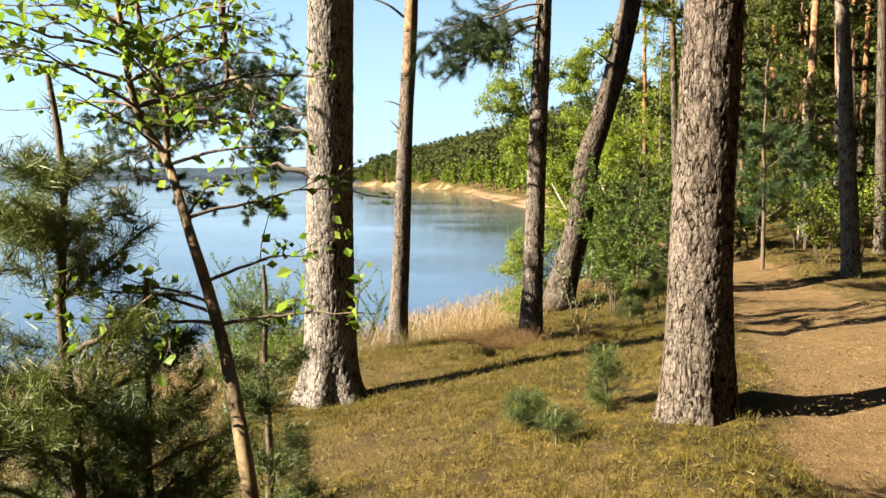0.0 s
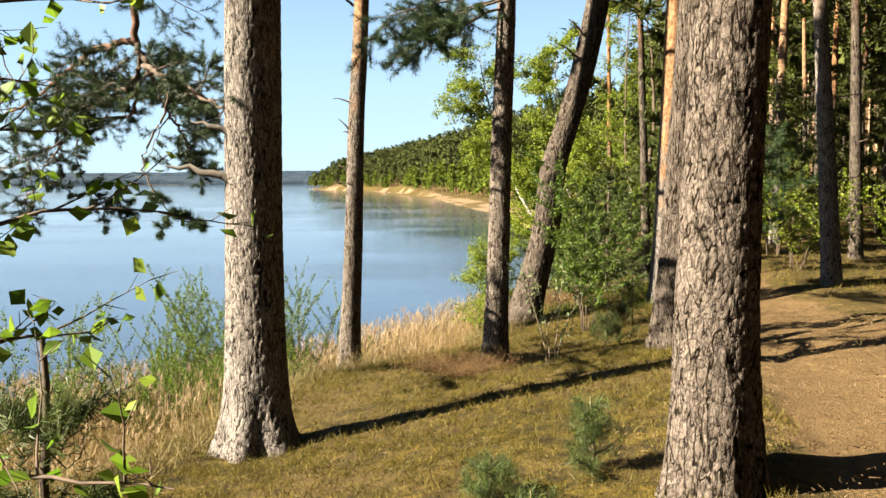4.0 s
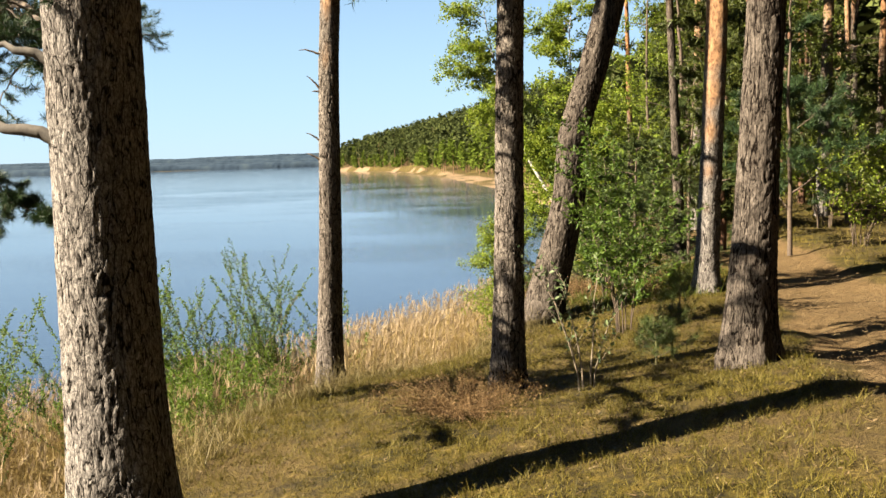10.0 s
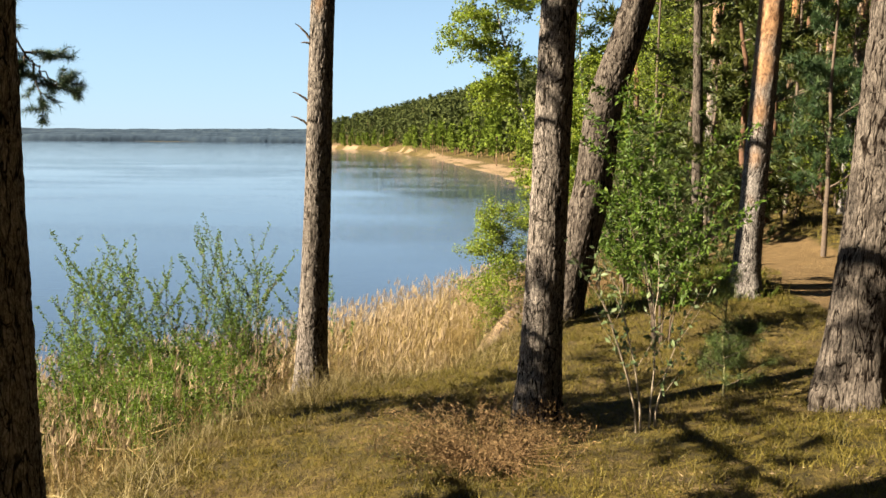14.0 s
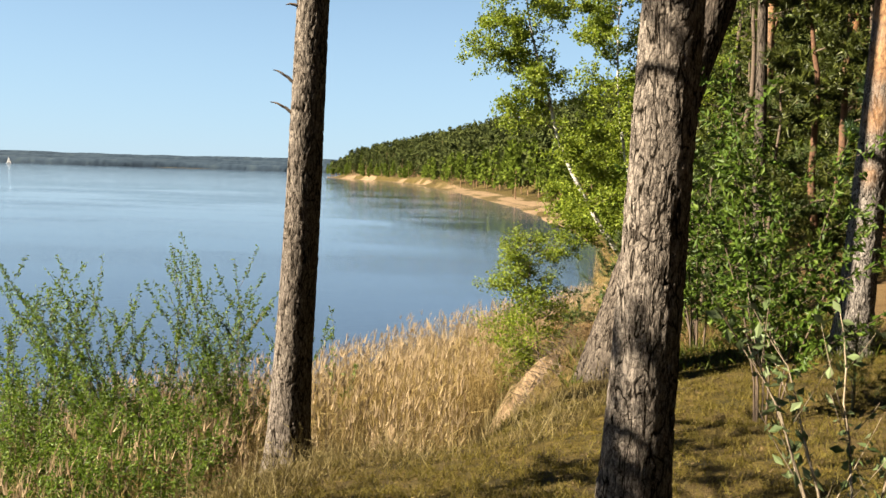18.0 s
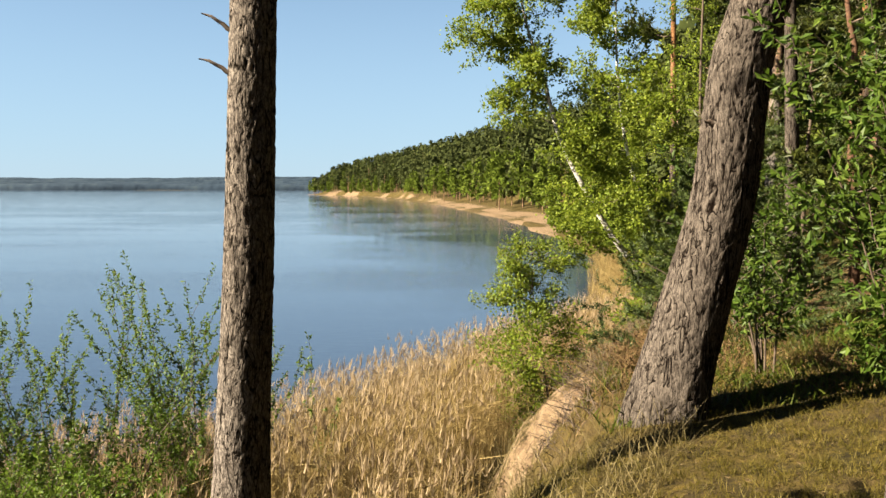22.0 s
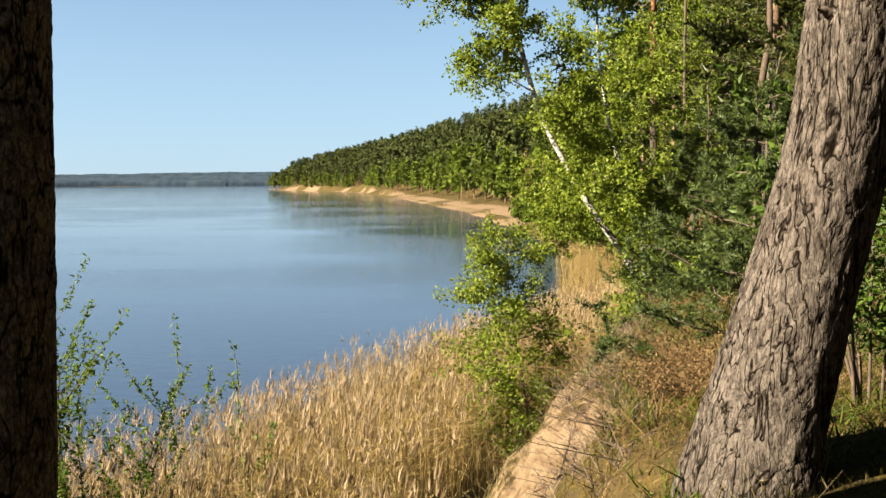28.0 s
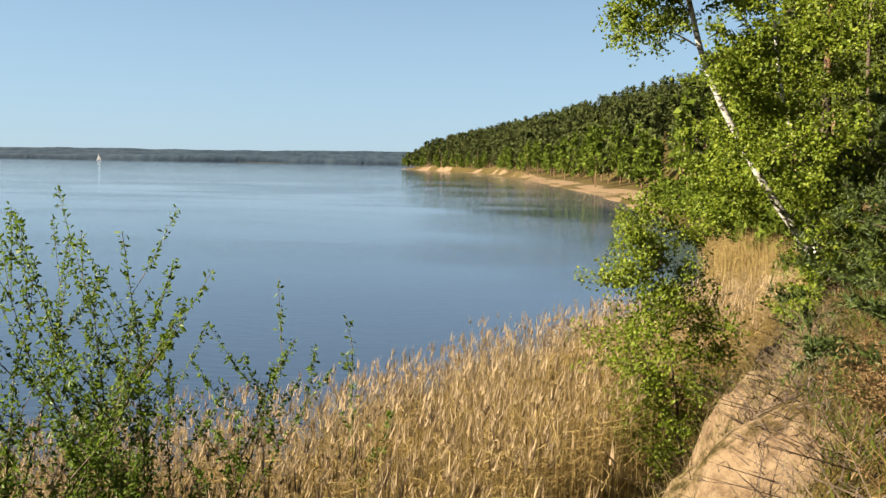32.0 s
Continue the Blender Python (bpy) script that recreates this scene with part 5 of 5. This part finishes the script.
# ---- reeds, grass and litter ----
def stalks(name, x, y, h, w, mat, r, label, category, lean=0.12, plume=None, plume_share=0.4, leaves=1):
    z = land(x, y)[0]
    n = len(x)
    at = np.column_stack([x, y, np.maximum(z, WATER - 0.3)])
    tip = at + np.column_stack([r.normal(size=n) * lean * h, r.normal(size=n) * lean * h, h])
    ob = thing(name, (0, 0, 0), label, category, kind="stuff")
    v, f = blades(at, tip, w, r)
    for k in range(leaves):
        s = 0.3 + 0.5 * r.random((n, 1))
        p = at + (tip - at) * s
        e = p + unit(r.normal(size=(n, 3)) * [1, 1, 0.4] + [0, 0, 0.5]) * (h * 0.28).reshape(-1, 1)
        v2, f2 = blades(p, e, w * 0.9, r)
        f = np.concatenate([f, f2 + len(v)])
        v = np.concatenate([v, v2])
    part("stalks", np_mesh("stalks", v, [f], mat), ob)
    if plume is not None:
        k = r.random(n) < plume_share
        base = tip[k] - (tip[k] - at[k]) * 0.02
        m = len(base)
        pv, pf = [], []
        for j in range(5):
            e = base + r.normal(size=(m, 3)) * 0.035 + [0.02, 0, 0.0] + np.array([0, 0, 0.14]) * (0.5 + 0.6 * r.random((m, 1)))
            b = base + r.normal(size=(m, 3)) * 0.012 + [0, 0, -0.03]
            v2, f2 = blades(b, e, np.full(m, 0.014), r)
            pf.append(f2 + sum(len(q) for q in pv))
            pv.append(v2)
        part("plumes", np_mesh("plumes", np.concatenate(pv), [np.concatenate(pf)], plume), ob)
    return ob


r4 = np.random.default_rng(101)


def reed_places(n, x0, x1, y0, y1, clump):
    out = np.zeros((0, 2))
    while len(out) < n:
        p = np.column_stack([x0 + (x1 - x0) * r4.random(n * 3), y0 + (y1 - y0) * r4.random(n * 3)])
        s, c = along_line(p[:, 0], p[:, 1], SHORE_ALL), along_line(p[:, 0], p[:, 1], CREST_S)
        dens = 0.55 + 0.45 * waves(p[:, 0], p[:, 1], 1.6, clump)
        ok = (s > -0.9 + 0.8 * waves(p[:, 0], p[:, 1], 0.8, 4)) & (c < -1.25 - 1.0 * smooth01(15.5, 18.5, p[:, 1]) * (1 - smooth01(24, 27, p[:, 1])) + 0.3 * waves(p[:, 0], p[:, 1], 1.2, 6)) & (r4.random(len(p)) < dens)
        out = np.vstack([out, p[ok]])
    return out[:n]


p = reed_places(46000, -12, 9.5, 3, 36, 2)
stalks("reed_bed", p[:, 0], p[:, 1], 1.0 + 0.75 * r4.random(len(p)), 0.006 + 0.007 * r4.random(len(p)), REED, r4, "dense bed of dry golden reeds at the lake's edge", "reeds", 0.07, PLUME, 0.3, 2)
p = reed_places(7000, 5, 14, 30, 60, 7)
stalks("bay_reeds", p[:, 0], p[:, 1], 0.9 + 0.8 * r4.random(len(p)), 0.014 + 0.012 * r4.random(len(p)), REED, r4, "dry reeds round the head of the bay", "reeds", 0.1, None, 0, 1)
p = reed_places(5500, -12, 9.5, 3, 36, 5)
stalks("reed_litter", p[:, 0], p[:, 1], 0.45 + 0.5 * r4.random(len(p)), 0.014 + 0.01 * r4.random(len(p)), REED, r4, "broken and bent dry reed stalks", "reeds", 0.5, None, 0, 2)


def turf(name, n, x0, x1, y0, y1, h0, h1, w, mat, label, test, lean=0.5):
    out = np.zeros((0, 2))
    while len(out) < n:
        q = np.column_stack([x0 + (x1 - x0) * r4.random(n * 2), y0 + (y1 - y0) * r4.random(n * 2)])
        out = np.vstack([out, q[test(q)]])
    out = out[:n]
    stalks(name, out[:, 0], out[:, 1], h0 + (h1 - h0) * r4.random(n) ** 2, np.full(n, w), mat, r4, label, "grass", lean, None, 0, 1)


def inland(q, lo, hi=99):
    c = along_line(q[:, 0], q[:, 1], CREST_S)
    t = np.abs(along_line(q[:, 0], q[:, 1], TRAIL_S))
    return (c > lo) & (c < hi) & (t > 1.0 + 0.3 * waves(q[:, 0], q[:, 1], 2.0, 3))


turf("grass", 135000, -0.5, 7.5, 1.2, 16, 0.018, 0.075, 0.0045, GRASS, "short yellow-green grass and moss", lambda q: inland(q, -0.2) & (r4.random(len(q)) < (0.5 + 0.5 * waves(q[:, 0], q[:, 1], 1.7, 5)) * smooth01(-0.45, 0.25, 0.8 * waves(q[:, 0], q[:, 1], 13.0, 21) + 0.7 * waves(q[:, 0], q[:, 1], 31.0, 23))))
turf("grass_verge", 9000, 5.5, 16, 13, 40, 0.05, 0.17, 0.012, GRASS, "grass under the trees along the footpath", lambda q: inland(q, 1))
turf("dry_grass", 13000, -2, 8, 0, 13.4, 0.08, 0.34, 0.006, DRY, "pale dry grass along the edge of the bank", lambda q: inland(q, -1.5 + 1.5 * smooth01(13.2, 14.4, q[:, 1]), 0.9) & (r4.random(len(q)) < 0.45 + 0.55 * waves(q[:, 0], q[:, 1], 2.1, 8)))


# ---- trees between the birches and the wood ----
def bank_tree(x, y, h, leaf, label, seed, crown_w, n=2600, size=0.17, low=0.12):
    """A tree clothed almost to the ground: stem, boughs and a loose crown with gaps."""
    r = np.random.default_rng(seed)
    ob = thing("bank_tree", on(x, y), label, "tree", "trees along the bank")
    s = np.linspace(0, 1, 16)[:, None]
    stem = np.array([0, 0, 1.0]) * (h + 0.3) * s - [0, 0, 0.3] + np.cumsum(r.normal(size=(16, 3)) * 0.01 * h, 0) * s
    part("trunk", tube_mesh("trunk", [stem], [0.013 * h * (1 - 0.85 * s[:, 0]) + 0.005], 9, LIMB if leaf in (NEEDLE, NEEDLE_SUN) else TWIG), ob)
    paths, radii, tips, dirs = [], [], [], []
    for k in range(int(10 + 3.2 * h)):
        f = low + (1 - low) * r.random()
        p = stem[min(15, int(f * 15))]
        a = r.random() * 2 * np.pi
        ln = crown_w * (0.4 + 0.8 * r.random()) * (1.15 - 0.85 * f)
        q = bough(p, (math.cos(a), math.sin(a), 0.3), ln, r, 0.1, 7, ln * 0.5, 0.02)
        paths += q[0]
        radii += q[1]
        tips += q[2]
        dirs += q[3]
    if leaf in (NEEDLE, NEEDLE_SUN):
        part("branchwork", tube_mesh("branchwork", paths[::7], radii[::7], 3, TWIG), ob)
        part("foliage", needle_tufts("foliage", np.array(tips), np.array(dirs), leaf, r, 9, size, 0.016 + 0.0008 * y, 0.3), ob)
    else:
        leafy(ob, paths, radii, TWIG, leaf, n / max(1, len(paths)), size * 0.5, r, 0.75, 3, spray=0.1, thin=4)
    return ob


r5 = np.random.default_rng(131)
k = 0
for x, y, h in ((8.6, 20.5, 6), (9.8, 22.5, 7), (8.9, 25.5, 7.5), (10.5, 28.5, 8), (12.5, 26, 8.5), (11.3, 33, 9), (14, 31.5, 9), (13.5, 38, 9), (16, 36, 10), (16, 44, 10), (18.5, 41, 11), (19, 50, 11), (22, 47, 12), (22, 58, 12), (26, 55, 12), (14.5, 24, 8), (17.5, 28, 9), (20.5, 34, 10), (24.5, 42, 11)):
    k += 1
    leaf = (LEAF_BIRCH if y < 24 and x < 9.5 else LEAF_UNDER, NEEDLE_SUN, NEEDLE_SUN)[k % 3]
    bank_tree(x, y, h * (0.85 + 0.3 * r5.random()), leaf, ("fresh green birch on the wooded bank", "olive-green young pine on the wooded bank", "dense olive-green pine on the wooded bank")[k % 3], 300 + k, 1.0 + 0.16 * h, 7500, 0.16)


# ---- bushes and litter along the shore of the bay ----
r6 = np.random.default_rng(151)
p = scatter_shore(420, 34, 112, 1.2, 9, r6)
far_wood("shore_bushes", p, 0.9 + 2.6 * r6.random(420) ** 1.5, (FAR_LEAF, STEM_FAR), "low green bushes along the bay's shore", r6, 130, 0.3, 0, 0.4)

turf("undergrowth", 9000, 3.6, 9, 13.6, 26, 0.04, 0.18, 0.014, LEAF_UNDER, "low green bilberry and grass on the bank's edge", lambda q: inland(q, -0.1, 3.2) & (r4.random(len(q)) < 0.5 + 0.6 * waves(q[:, 0], q[:, 1], 1.9, 31)), 0.6)

turf("dry_heath", 5500, 3.2, 9, 13.8, 24, 0.04, 0.22, 0.007, HEATH, "red-brown dry heath twigs along the bank's edge", lambda q: inland(q, -0.15, 2.2) & (r4.random(len(q)) < 0.4 + 0.7 * waves(q[:, 0], q[:, 1], 1.4, 17)), 0.7)
turf("scarp_grass", 4200, 2.6, 8, 14.6, 25, 0.08, 0.32, 0.007, DRY, "dry grass tufts on the sand scarp", lambda q: inland(q, -2.9, 0.1) & (r4.random(len(q)) < 0.25 + 0.9 * waves(q[:, 0], q[:, 1], 2.6, 12)), 0.5)
turf("root_fringe", 1700, 2.8, 8, 14.6, 24, 0.06, 0.3, 0.009, TWIG, "bare roots and dry twigs hanging over the sand", lambda q: inland(q, -0.5, 0.1), 1.5)


def needle_litter(n, r):
    """Fallen needles, twigs and dead leaves lying on the ground."""
    x, y = -0.6 + 9.5 * r.random(n), 1.2 + 15 * r.random(n) ** 1.4
    keep = along_line(x, y, CREST_S) > -0.3
    x, y = x[keep], y[keep]
    z = land(x, y)[0]
    at = np.column_stack([x, y, z + 0.004])
    a = 2 * np.pi * r.random(len(x))
    ln = 0.012 + 0.05 * r.random(len(x)) ** 3
    tip = at + np.column_stack([np.cos(a) * ln, np.sin(a) * ln, 0.004 + 0.012 * r.random(len(x))])
    ob = thing("needle_litter", (0, 0, 0), "fallen pine needles, twigs and dead leaves on the ground", "litter", kind="stuff")
    v, f = blades(at, tip, 0.003 + 0.006 * r.random(len(x)) ** 2, r)
    part("litter", np_mesh("litter", v, [f], LITTER), ob)


LITTER = leaf_material("dead_litter", (0.0292, 0.0164, 0.00702), (0.0702, 0.0456, 0.0211), (0.129, 0.0936, 0.0498), 0.1, 0.8)
needle_litter(50000, np.random.default_rng(171))


# ---- a sailing boat far out ----
def sailing_boat(at):
    cloth, _, _, cb = material("sailcloth", 0.8, 0.1)
    cb.inputs["Base Color"].default_value = (0.22, 0.22, 0.22, 1)
    paint, _, _, pb = material("white_hull_paint", 0.4, 0.4)
    pb.inputs["Base Color"].default_value = (0.45, 0.46, 0.48, 1)
    ob = thing("sailing_boat", at, "small white sailing boat far out on the lake", "boat")
    ribs = [(-4.5, 0.9, 0.9), (-2.5, 1.3, 0.9), (0.5, 1.4, 1.0), (3.0, 0.9, 1.1), (5.2, 0.05, 1.3)]
    v = [p for x, w, h in ribs for p in ((x, -w, h), (x, -w * 0.6, -0.2), (x, w * 0.6, -0.2), (x, w, h))]
    q = [[4 * i + k, 4 * i + k + 1, 4 * i + k + 5, 4 * i + k + 4] for i in range(4) for k in range(3)] + [[4 * i + 3, 4 * i, 4 * i + 4, 4 * i + 7] for i in range(4)] + [[0, 3, 2, 1]]
    part("hull", np_mesh("hull", v, [np.array(q)], paint), ob)
    part("mast", tube_mesh("mast", [np.array([(0.6, 0, 0.9), (0.6, 0, 6.0), (0.6, 0, 13.5)])], [np.array([0.09, 0.08, 0.05])], 8, GREYWOOD), ob)
    for name, pts in (("mainsail", [(0.5, 0.1, 2.0), (-3.8, 0.6, 2.2), (0.5, 0.1, 13.2)]), ("foresail", [(0.8, 0.1, 11.0), (5.0, 0.1, 1.5), (0.9, 0.7, 2.0)])):
        a = np.array(pts)
        n = unit(np.cross(a[1] - a[0], a[2] - a[0])) * 0.02
        part(name, np_mesh(name, np.concatenate([a + n, a - n]), [np.array([[0, 1, 2], [5, 4, 3]]), np.array([[0, 3, 4, 1], [1, 4, 5, 2], [2, 5, 3, 0]])], cloth), ob)


sailing_boat((-830, 1510, WATER))
